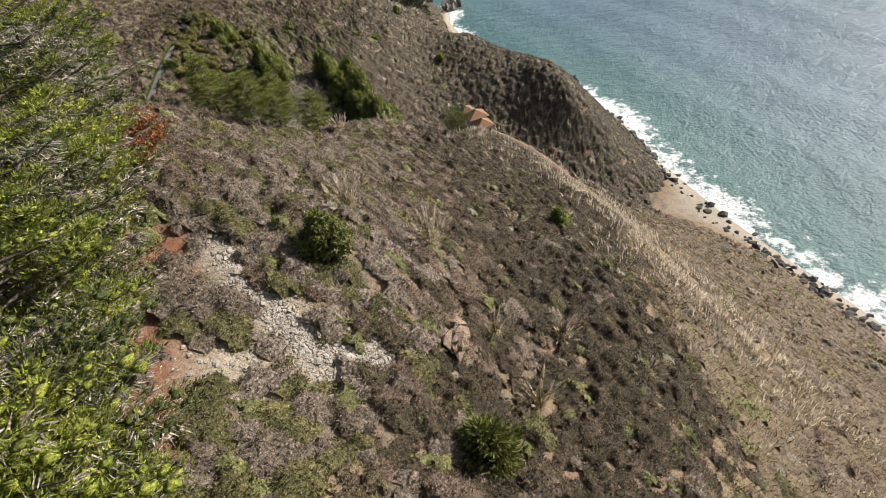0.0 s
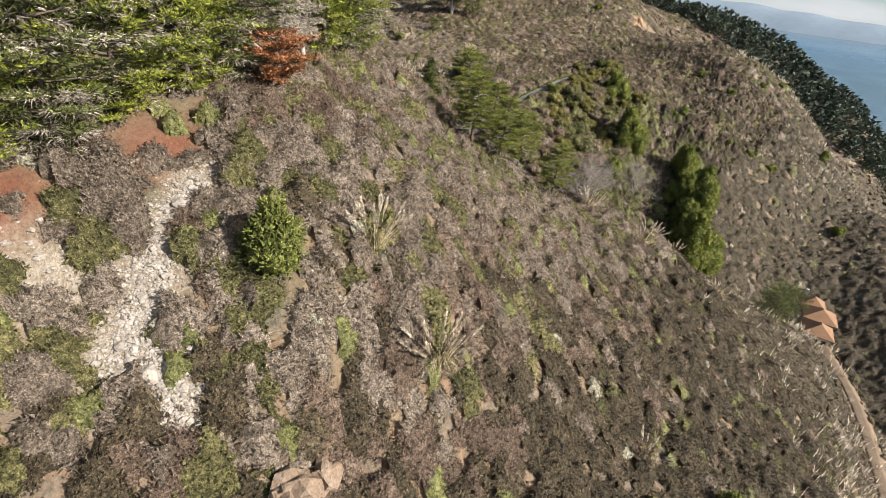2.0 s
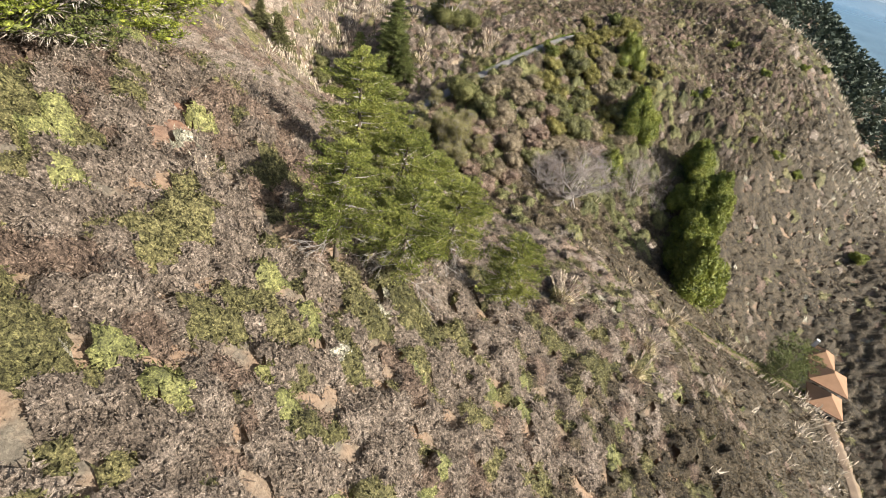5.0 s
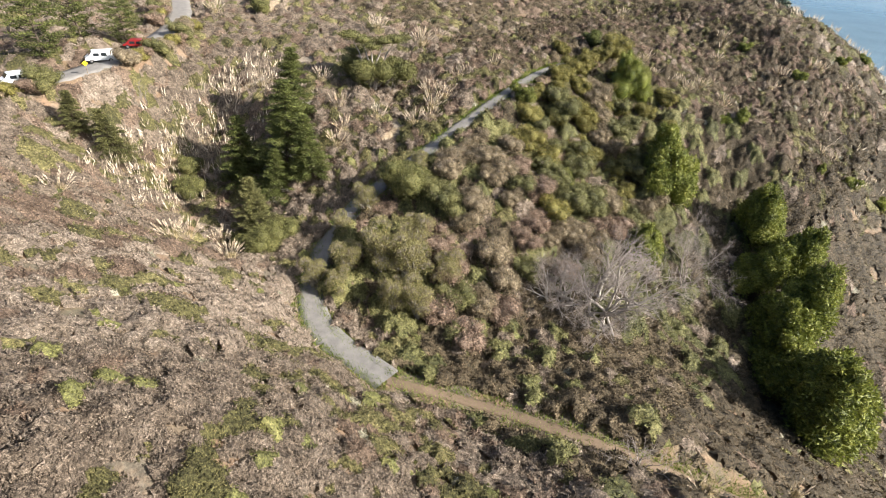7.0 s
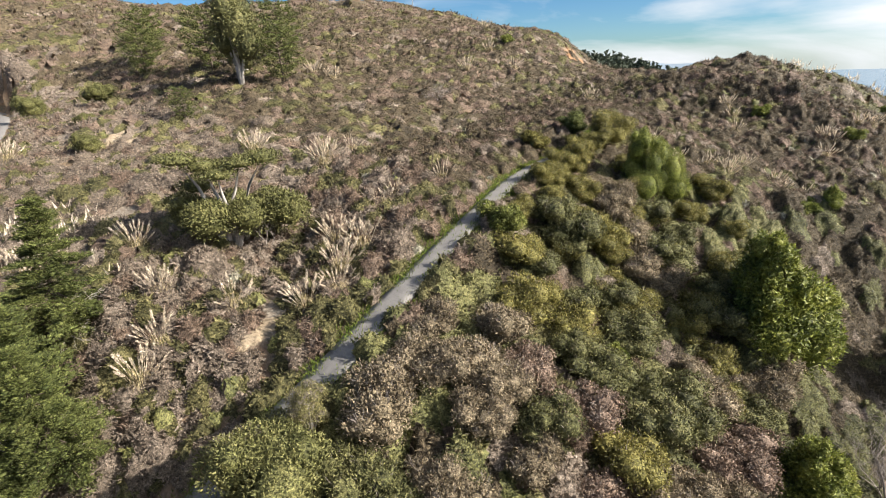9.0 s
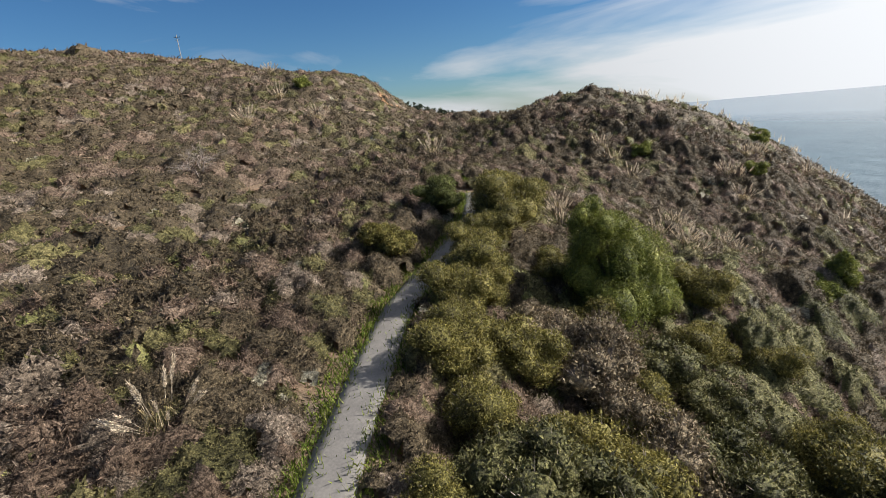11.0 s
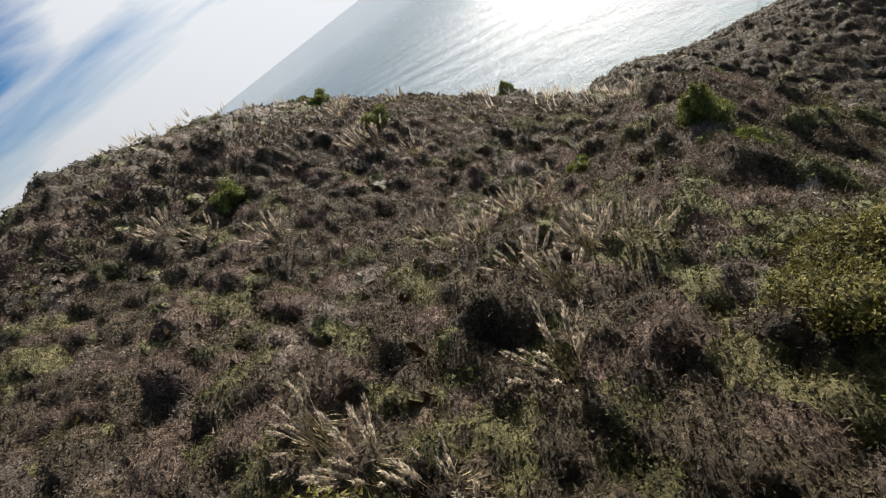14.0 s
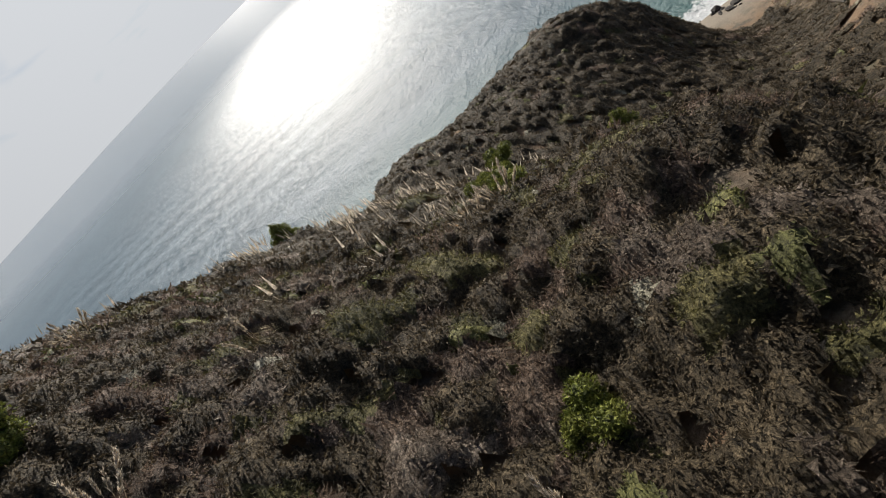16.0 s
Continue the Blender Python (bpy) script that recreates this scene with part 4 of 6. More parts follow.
for gy_ in np.arange(113, 168, 3.5):
    for gx_ in np.arange(-78, -44, 3.5):
        x, y = gx_ + r_v.uniform(-1.3, 1.3), gy_ + r_v.uniform(-1.3, 1.3)
        edge = np.interp(y, [110, 126, 142, 160, 168], [-60, -77.0, -77.5, -79.0, -79.5])
        low = np.interp(y, [110, 125, 140, 152, 168], [-56, -58, -56, -54, -58])
        if not edge < x < low or math.hypot(x + 75, y - 117) < 5 or math.hypot(x + 56.8, y - 161.8) < 4:
            continue
        drift = math.sin(0.23 * x + 0.31 * y) + r_v.normal(0, 0.5)
        if y < 137 or x > -60:
            k = 0 if drift < 0.1 else 2 if drift < 0.9 else 1
        else:
            k = 1 if drift < 0.0 else 3 if drift < 0.9 else 0
        turn, size = r_v.uniform(0, 360), r_v.uniform(0.75, 1.2)
        if k in _placed:
            copy_at(thickets[k], x, y, turn, size)
        else:
            _placed.add(k)
            set_at(thickets[k], x, y, turn, size)

_hw = WAYS["highway"][0]
_hd = np.gradient(_hw[:, :2], axis=0)
_hd /= np.linalg.norm(_hd, axis=1, keepdims=True)
for k, (p, d) in enumerate(zip(_hw, _hd)):
    if not -172 < p[0] < -123 or not 84 < p[1] < 128 or 90 < p[1] < 99:
        continue
    side = np.array([-d[1], d[0]])
    if ground_z(*(p[:2] + 6 * side)) > ground_z(*(p[:2] - 6 * side)):
        side = -side
    q = p[:2] + side * r_v.uniform(3.0, 3.6)
    copy_at(thickets[k % 4], q[0], q[1], r_v.uniform(0, 360), r_v.uniform(0.6, 0.95), 0.3)

bare_a = bare_tree("bare_tree", "wide leafless buckeye with pale silvery limbs", 6.5, 1.35, 91, MAT_PALEBARK, group="bare trees", depth=6, stems=7, thick=1.5, twig=MAT_TWIG)
set_at(bare_a, -51.0, 134.0, 0, 1.9)
set_at(bare_tree("bare_tree", "round leafless buckeye with pinkish grey twigs", 8.0, 1.05, 92, MAT_TWIG, group="bare trees", stems=4, thick=0.8), -46.5, 153.0, 0, 1.3)
copy_at(bare_a, -55.5, 129.0, 130, 1.1)
bare_s = bare_tree("bare_tree", "small leafless tree with spreading grey twigs beside the track", 4.5, 1.3, 93, MAT_TWIG, group="bare trees", depth=4, stems=3)
set_at(bare_s, -35.5, 111.5, 0, 1.0)
dead = bare_tree("dead_tree", "dead bleached tree with bare white limbs", 6.5, 1.0, 94, MAT_PALEBARK, group="bare trees", depth=4, stems=1)
set_at(dead, -105.5, 104.6, 0, 1.0)
copy_at(dead, -119.0, 100.8, 60, 0.8)
MAT_ALDER = leafy("pale_alder_leaves", [(0.2, (0.150, 0.140, 0.052)), (0.5, (0.290, 0.265, 0.105)), (0.8, (0.440, 0.400, 0.190))], 0.5, through_light=0.4)
birch = leafy_tree("alder_thicket", "thin leggy alder with sparse yellow-green leaves", dome(8.0, 3.2, 95), 6500, 0.20, MAT_ALDER, 96, group="alders", bark=MAT_PALEBARK, core=False, stems=4, twigs=1400)
set_at(birch, -71.0, 112.0)
for x, y, turn, size in ((-67.5, 113.8, 60, 0.95), (-63.5, 111.5, 20, 0.8), (-64.0, 117.0, 300, 0.75), (-74.5, 104.5, 90, 0.6), (-71.5, 105.5, 170, 0.6), (-78.6, 111.5, 15, 0.55), (-79.6, 115.8, 75, 0.6), (-79.4, 120.3, 135, 0.62), (-78.6, 124.2, 205, 0.5), (-73.5, 108.5, 130, 0.8), (-66.0, 109.5, 190, 0.7), (-70.0, 116.5, 250, 0.85)):
    copy_at(birch, x, y, turn, size)
lime = leafy_tree("lime_green_tree", "young tree with bright lime-green leaves", dome(7.0, 1.8, 97), 1500, 0.34, MAT_FRESH, 98, core=False, twigs=80)
set_at(lime, -73.5, 112.8)
big_con = conifer("pine_tree", "large broad dark green pine above the lane", 13.0, 5.0, 101, MAT_DARKPINE, "spire", group="ravine pines", leaves=80, branches=84, bare_below=0.06, spray=0.34, dense=2.4, pads=True, flat=0.25, slim=0.42, dead=5)
set_at(big_con, -96.2, 112.8, 0, 1.1)
for x, y, turn, size in ((-102.2, 117.6, 100, 0.95), (-90.6, 114.6, 220, 0.75), (-100.4, 108.4, 160, 0.85), (-93.4, 109.0, 40, 0.65)):
    copy_at(big_con, x, y, turn, size)
con2 = conifer("redwood_tree", "young conical conifer with yellow-green tips", 8.5, 3.4, 103, MAT_OAK, "spire", group="ravine pines", leaves=60, branches=70, bare_below=0.04, spray=0.6, dense=2.0, slim=0.28, flat=0.3)
set_at(con2, -90.0, 104.5)
copy_at(con2, -111.5, 94.0, 60, 0.9)
copy_at(con2, -115.5, 91.0, 160, 0.75)
for x, y, s in ((-84.5, 102.5, 0.75), (-85.5, 106.0, 0.6), (-104.0, 100.5, 0.6), (-108.5, 103.0, 0.55)):
    copy_at(oak, x, y, 50 * x, s)
_low = [(3.6 * math.cos(a) * f + 1.0, 2.6 * math.sin(a) * f, 2.6 + 0.9 * math.sin(3 * a), 1.7, 1.5, 1.5) for a, f in zip(np.arange(0, 12.6, 1.05), (1, 0.9, 0.6, 1, 0.85, 0.5, 1, 0.95, 0.4, 0.9, 1, 0.3))]
_high = [(-2.6 + 1.5 * k, -1.0 + 0.7 * math.sin(2.1 * k), 6.4 + 0.5 * math.cos(1.7 * k), 1.5, 1.3, 0.55) for k in range(5)] + [(-2.4, 0.8, 4.6, 1.5, 1.3, 0.7), (-3.2, -0.4, 3.6, 1.3, 1.2, 0.8)]
twisted = leafy_tree("windswept_oak", "gnarled oak with bleached trunk and layered green crown", _low + _high, 20000, 0.19, MAT_SHRUB, 105, bark=MAT_PALEBARK, stems=3)
set_at(twisted, -100.8, 132.6, 40, 1.25)
copy_at(dead, -97.0, 134.5, 200, 0.75)

# ---- trees on the far hill ----
cyp = conifer("cypress_tree", "dark layered cypress on the open hillside", 13.0, 5.5, 111, MAT_DARKPINE, "flat", group="hill trees", leaves=20, branches=50, bare_below=0.05, spray=0.8, dense=0.8, pads=True)
set_at(cyp, -150.6, 174.0, 0, 0.9)
for x, y, turn, size in ((-170, 188, 40, 1.05), (-184, 176, 90, 1.1), (-213, 172, 200, 1.1), (-205, 168, 140, 0.9), (-142, 148.5, 10, 0.42), (-131.5, 92.0, 30, 0.75), (-137.5, 98.5, 100, 0.7), (-133.0, 104.0, 180, 0.55)):
    copy_at(cyp, x, y, turn, size)
euc = leafy_tree("eucalyptus_tree", "tall grey-green eucalyptus with drooping foliage", [(0, 0, 12, 4, 4, 5), (2.5, 1, 8, 3.2, 3, 4), (-2.5, -1, 9, 3, 3, 4), (0.5, -2, 15, 3, 3, 3.4), (-1.5, 2, 5.5, 3, 3, 3)], 5200, 0.5, MAT_OAK, 113, up=-0.2, bark=MAT_PALEBARK, group="hill trees")
set_at(euc, -157.0, 168.0)
copy_at(euc, -165, 174, 70, 0.95)
copy_at(oak, -143, 134, 0, 0.55)
copy_at(oak, -198, 140, 0, 0.9)
copy_at(oak, -186, 150, 90, 0.8)
copy_at(oak, -160, 139, 90, 0.4)
set_at(bare_tree("bare_thicket", "low pinkish leafless thicket on the hillside", 5.0, 1.7, 115, MAT_TWIG, "shrub", depth=4, stems=5), -118, 186, 0, 1.0)


# ---- low brush that covers the slopes ----
def canopy(x0, x1, y0, y1, cell, spots, tall, kinds, seed):
    """Height of the brush's top over a plan grid, and the shrub that rules each cell; spots: rows of (x, y, radius)."""
    r = np.random.RandomState(seed)
    xs, ys = np.arange(x0, x1 + cell, cell), np.arange(y0, y1 + cell, cell)
    top, who = np.zeros((len(ys), len(xs))), np.full((len(ys), len(xs)), -1)
    for k, (x, y, rad) in enumerate(spots):
        i0, i1 = max(0, int((x - rad - x0) / cell)), min(len(xs), int((x + rad - x0) / cell) + 2)
        j0, j1 = max(0, int((y - rad - y0) / cell)), min(len(ys), int((y + rad - y0) / cell) + 2)
        if i1 <= i0 or j1 <= j0:
            continue
        dx, dy = xs[None, i0:i1] - x, ys[j0:j1, None] - y
        a = np.arctan2(dy, dx)
        q = (dx * dx + dy * dy) / (rad * (1 + 0.2 * np.sin(3 * a + k) + 0.12 * np.sin(5 * a + 2 * k))) ** 2
        h = tall[k] * np.clip(1 - q, 0, 1) ** 0.5
        win = top[j0:j1, i0:i1]
        better = h > win
        win[better] = h[better]
        who[j0:j1, i0:i1][better] = k
    gx_, gy_ = np.meshgrid(xs, ys)
    rough = np.clip(top / 0.5, 0, 1)
    top = top * r.uniform(0.84, 1.10, top.shape) + rough * 0.14 * wave_noise(gx_.ravel(), gy_.ravel(), seed, ((1.3, 1.0), (2.6, 0.9), (4.5, 0.8))).reshape(top.shape)
    return xs, ys, gx_, gy_, np.clip(top, 0, None), who


def brush_zone(box, cell, per_square, long_, spots, tall, kinds, seed):
    """All the low brush of one stretch of slope, one body for each kind of shrub."""
    x0, x1, y0, y1 = box
    r = np.random.RandomState(seed)
    xs, ys, gx_, gy_, top, who = canopy(x0, x1, y0, y1, cell, spots, tall, kinds, seed)
    z = ground_z(gx_.ravel(), gy_.ravel()).reshape(top.shape)
    high = z + top
    ny, nx = top.shape
    idx = np.arange(nx * ny).reshape(ny, nx)
    quad = np.stack([idx[:-1, :-1], idx[:-1, 1:], idx[1:, 1:], idx[1:, :-1]], -1).reshape(-1, 4)
    cell_top = np.maximum.reduce([top[:-1, :-1], top[:-1, 1:], top[1:, 1:], top[1:, :-1]])
    ruler = who[:-1, :-1].ravel()
    ok = (cell_top.ravel() > 0.12) & (ruler >= 0)
    kind_of = np.where(ruler >= 0, kinds[np.clip(ruler, 0, None)], "")
    sunk = np.c_[gx_.ravel(), gy_.ravel(), (high - 0.16 - 0.5 * (top < 0.1)).ravel()]
    # leaves, evenly over the plan
    n = int((x1 - x0) * (y1 - y0) * per_square)
    px, py = r.uniform(x0, x1, n), r.uniform(y0, y1, n)
    i, j = np.clip(((px - x0) / cell).astype(int), 0, nx - 2), np.clip(((py - y0) / cell).astype(int), 0, ny - 2)
    a, b = (px - xs[i]) / cell, (py - ys[j]) / cell
    t = (top[j, i] * (1 - a) + top[j, i + 1] * a) * (1 - b) + (top[j + 1, i] * (1 - a) + top[j + 1, i + 1] * a) * b
    h = (high[j, i] * (1 - a) + high[j, i + 1] * a) * (1 - b) + (high[j + 1, i] * (1 - a) + high[j + 1, i + 1] * a) * b
    sx_ = ((high[j, i + 1] - high[j, i]) * (1 - b) + (high[j + 1, i + 1] - high[j + 1, i]) * b) / cell
    sy_ = ((high[j + 1, i] - high[j, i]) * (1 - a) + (high[j + 1, i + 1] - high[j, i + 1]) * a) / cell
    nrm = unit(np.stack([-sx_, -sy_, np.ones(n)], 1))
    own = who[j, i]
    keep = (t > 0.1) & (own >= 0) & (r.uniform(size=n) < np.clip(0.45 / nrm[:, 2], 0.5, 1))
    base = np.stack([px, py, h - 0.08], 1) + nrm * r.uniform(-0.05, 0.14, (n, 1))

    def shell(q):
        used_, inv = np.unique(q, return_inverse=True)
        f = inv.reshape(q.shape)
        return sunk[used_], np.concatenate([f[:, [0, 1, 2]], f[:, [0, 2, 3]]])

    for name in SPECIES:
        m = ok & (kind_of == name)
        if not m.any():
            continue
        s = keep & (kinds[np.clip(own, 0, None)] == name)
        c = int(s.sum())
        slim, far, wild = SHAPES[name]
        way = unit(0.4 * nrm[s] + [0, 0, 0.2] + r.normal(0, wild, (c, 3)))
        ln = long_ * far * r.lognormal(0, 0.35, c)
        v, g = leaf_triangles(base[s], way, ln, ln * slim * r.uniform(0.7, 1.4, c), r, nrm[s])
        flat = len(g)
        v, g = joined([(v, g), shell(quad[m])])
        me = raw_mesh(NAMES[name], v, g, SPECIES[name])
        me.polygons.foreach_set("use_smooth", np.arange(len(g)) >= flat)
        tagged(new(NAMES[name], me), LABELS[name], "brush", kind="stuff")


def jitter(x0, x1, y0, y1, step, seed):
    r = np.random.RandomState(seed)
    gx_, gy_ = np.meshgrid(np.arange(x0, x1, step), np.arange(y0, y1, step))
    p = np.c_[gx_.ravel(), gy_.ravel()] + r.uniform(-0.5, 0.5, (gx_.size, 2)) * step * 1.1
    return p


BARE = [(-88.2, 189.5, 1.2), (-88.6, 192, 1.2), (-89.2, 195, 1.2), (-90.2, 198.5, 1.2), (-90.4, 201.5, 1.2), (-89.8, 204.5, 1.2), (-89.2, 208, 1.2), (-88.2, 211.5, 1.2), (-87.2, 214.5, 1.2), (-16, 33, 3.6), (-13.5, 30, 2.4), (-11, 26, 2.2), (-9.4, 23, 2.0), (-10.6, 33.8, 1.7), (-8.4, 32.4, 1.6), (-6.3, 30.8, 1.7), (-4.6, 29.5, 1.8), (-2.8, 30.2, 1.4), (-1.0, 31.0, 1.0), (-2.6, 28.6, 1.3), (-7.7, 27.6, 1.6), (-20, 42, 2.4), (3.2, 31.5, 0.9), (-88.0, 126.3, 1.8), (-89.8, 129.3, 1.9), (-91.4, 132.4, 1.4), (-150.5, 141.5, 2.8), (-155, 135, 2.6), (-116, 128, 2.2), (-115.6, 119, 2.2), (-118.5, 247, 4.0), (-116, 242.5, 3.0), (-117, 252, 3.5), (5, 152, 9), (-4.4, 36.4, 1.2), (5.1, 26.3, 1.0), (-144, 139, 4), (-140, 132, 4)]


def clear_of(p, margin=0.5):
    e, _ = way_distance(p[:, 0], p[:, 1])
    ok = e > margin
    for x, y, r in BARE:
        ok &= (np.hypot(p[:, 0] - x, p[:, 1] - y) > r) | (np.random.RandomState(int(abs(x * 7 + y))).uniform(size=len(p)) < 0.26)
    return ok & (ground_z(p[:, 0], p[:, 1]) > 4.0)


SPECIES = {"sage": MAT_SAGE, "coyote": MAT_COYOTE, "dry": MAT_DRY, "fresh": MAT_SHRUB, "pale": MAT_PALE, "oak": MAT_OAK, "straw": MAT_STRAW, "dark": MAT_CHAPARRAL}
LABELS = {"dark": "dark brown-green chaparral covering the shaded slope and darkening the shaded ravine", "sage": "grey twiggy sagebrush covering the dry slope", "coyote": "low olive-green brush covering the slope", "dry": "dry brown leafless brush covering the slope", "fresh": "scattered fresh green shrubs among dry brush", "pale": "shrubs topped with pale dried flower heads", "oak": "dense dull green scrub filling the ravine", "straw": "tawny dry grass and pampas on the seaward slope"}

NAMES = {"dark": "chaparral", "sage": "sagebrush", "coyote": "coyote_brush", "dry": "dry_brush", "fresh": "green_shrubs", "pale": "flowering_brush", "oak": "ravine_scrub", "straw": "straw_grass"}
SHAPES = {"dark": (0.5, 1.15, 0.8), "sage": (0.46, 1.2, 0.8), "coyote": (0.55, 1.05, 0.8), "dry": (0.26, 1.6, 0.8), "fresh": (0.5, 0.9, 0.8), "pale": (0.5, 0.9, 0.8), "oak": (0.55, 1.0, 0.8), "straw": (0.14, 1.8, 0.4)}  # slimness, length, disorder


def choose(p, seed):
    """Which shrub grows where, in drifting patches."""
    r = np.random.RandomState(seed)
    x, y = p[:, 0], p[:, 1]
    a = wave_noise(x, y, 71, ((0.10, 1.0), (0.3, 0.6)))
    b = wave_noise(x, y, 72, ((0.14, 1.0), (0.35, 0.6)))
    a = 0.55 * a + r.normal(0, 0.75, len(p))
    b = 0.55 * b + r.normal(0, 0.75, len(p))
    ravine = ((x > -80) & (x < -35) & (y > 105) & (y < 182) & (ground_z(x, y) < 78))
    north = (y > 152) & ~ravine
    hill = (x < -90) & (y < 152)
    k = np.full(len(p), "sage", dtype=object)
    k[a > 0.30] = "coyote"
    k[(b > 0.75)] = "dry"
    k[(b < -1.9)] = "fresh"
    k[north & (a < -0.25)] = "dry"
    k[north & (b < -0.8)] = "coyote"
    u = r.uniform(size=len(p))
    seaward = (y < 110) & (x > 1 - 0.13 * (y - 40) + 4 * b)
    flank = (x < -24) & (x > -80) & (y > 60) & (y < 106)
    k[flank & (a < 0.8) & (b < 1.2)] = "sage"
    k[(north & (u < 0.52)) | (seaward & (u < 0.85)) | ((x > -40) & (y > 110) & (u < 0.9))] = "dark"
    k[hill] = np.where(u < 0.5, "sage", np.where(u < 0.75, "coyote", "dry"))[hill]
    k[ravine] = np.where(a > 0.75, "oak", np.where(u < 0.42, "dark", np.where(u < 0.75, "dry", "sage")))[ravine]
    k[ravine & (b > 0.75)] = "coyote"
    # the deep ravine's shade is put in as darker brush
    deep = ravine & (x > -60) & (u < 0.8)
    k[deep] = np.where(a > 0.9, "oak", "dark")[deep]
    k[(x > 26 + 5 * b) & (y < 150) & (u < 0.82)] = "straw"
    k[(u > 0.955) & ~(x > 26)] = "fresh"
    k[(r.uniform(size=len(p)) < np.where(north, 0.03, 0.008))] = "pale"
    return k


ZONES = [  # plan box, spacing, shrub radius, canopy cell, leaves a square metre, leaf length
    ((-94, -44, 148, 216), 1.05, (0.6, 1.3), 0.25, 300, 0.098),
    ((-62, 27, 18, 102), 1.05, (0.52, 1.2), 0.26, 165, 0.132),
    ((-104, -36, 102, 222), 1.12, (0.62, 1.4), 0.30, 90, 0.20),
    ((-150, 98, 4, 262), 1.4, (0.7, 1.7), 0.44, 36, 0.20),
    ((-240, -149, 96, 266), 2.0, (0.9, 2.0), 0.75, 14, 0.34),
    ((-420, 100, -60, 600), 3.6, (1.8, 3.4), 1.8, 2.0, 0.7),
]
taken = []
for zi, (box, step, (r0, r1), cell, per_square, long_) in enumerate(ZONES):
    p = jitter(*box, step, 200 + zi)
    for (a0, a1, b0, b1) in taken:
        p = p[~((p[:, 0] > a0) & (p[:, 0] < a1) & (p[:, 1] > b0) & (p[:, 1] < b1))]
    taken.append((box[0] + 0.8, box[1] - 0.8, box[2] + 0.8, box[3] - 0.8))
    p = p[clear_of(p, 0.85)]
    if zi == 5:
        p = p[np.hypot(p[:, 0] + 60, p[:, 1] - 160) < 480]
    r = np.random.RandomState(300 + zi)
    rad = (r0 + (r1 - r0) * r.beta(1.3, 2.0, len(p))) * np.where(r.uniform(size=len(p)) < 0.06, 1.4, 1.0)
    e, _ = way_distance(p[:, 0], p[:, 1])
    rad = np.minimum(rad, np.maximum(0.4, e - 0.05))
    keep = wave_noise(p[:, 0], p[:, 1], 74, ((0.25, 1.0), (0.6, 0.6))) + r.normal(0, 0.6, len(p)) < 2.7
    p, rad = p[keep], rad[keep]
    kinds = choose(p, 400 + zi)
    rad = np.where(kinds == "oak", rad * 1.35, np.where((kinds == "pale") | (kinds == "fresh"), np.minimum(rad, 0.65), rad))
    in_gully = (p[:, 0] > -80) & (p[:, 0] < -35) & (p[:, 1] > 105) & (p[:, 1] < 182)
    rad = rad * np.where(in_gully, 1.15, 1.0)
    tall = (0.12 + rad * r.uniform(0.55, 1.2, len(p))) * np.where(kinds == "oak", 1.25, 1.0) * np.where(kinds == "straw", 0.6, 1.0) * np.where(kinds == "fresh", 1.5, 1.0) * (0.75 if zi > 2 else 1.0)
    brush_zone(box, cell, per_square, long_, np.c_[p, rad], tall, kinds, 500 + zi)


# ---- pampas grass ----
def pampas_plume(seed):
    """One flower stalk with its feathery plume, as one mesh."""
    r = np.random.RandomState(seed)
    bend = r.uniform(0.1, 0.3)
    line = [(0, 0, 0, 0.014), (bend * 0.25, 0, 0.9, 0.012), (bend * 0.7, 0, 1.75, 0.010), (bend * 1.2, 0, 2.35, 0.006)]
    sv, sf = tubes([line], 3)
    sf = np.concatenate([sf[:, [0, 1, 2]], sf[:, [0, 2, 3]]])
    n = 90
    t = r.uniform(0, 1, n)
    c = np.stack([bend * (0.55 + 0.7 * t), np.zeros(n), 1.62 + 0.72 * t], 1)
    o = ball(r, n) * [1, 1, 0.2]
    fat = 0.085 * np.sin(np.clip(t * 0.85 + 0.15, 0, 1) * math.pi) + 0.012
    v, f = leaf_triangles(c + o * fat[:, None] * 0.3, unit(o * 0.45 + [0.25, 0, 0.9]), r.uniform(0.13, 0.24, n), np.full(n, 0.045), r)
    return raw_mesh("plume", *joined([(sv, sf), (v, f)]), MAT_PLUME)


def pampas_blades(seed, n=150):
    """The tussock: long arching blades, two bends each."""
    r = np.random.RandomState(seed)
    vs, fs = [], []
    for k in range(n):
        a, reach, high, w = r.uniform(0, 6.283), r.uniform(0.5, 1.3), r.uniform(0.55, 1.2), r.uniform(0.008, 0.016)
        d = np.array([math.cos(a), math.sin(a), 0])
        s = np.array([-math.sin(a), math.cos(a), 0]) * w
        p0, p1, p2 = d * 0.12, d * reach * 0.5 + [0, 0, high], d * reach + [0, 0, high * r.uniform(0.2, 0.8)]
        o = len(vs)
        vs += [p0 - s, p0 + s, p1 - s, p1 + s, p2]
        fs += [(o, o + 1, o + 3), (o, o + 3, o + 2), (o + 2, o + 3, o + 4)]
    return raw_mesh("blades", np.array(vs), np.array(fs), MAT_BLADE)


PLUMES = [pampas_plume(k) for k in range(5)]


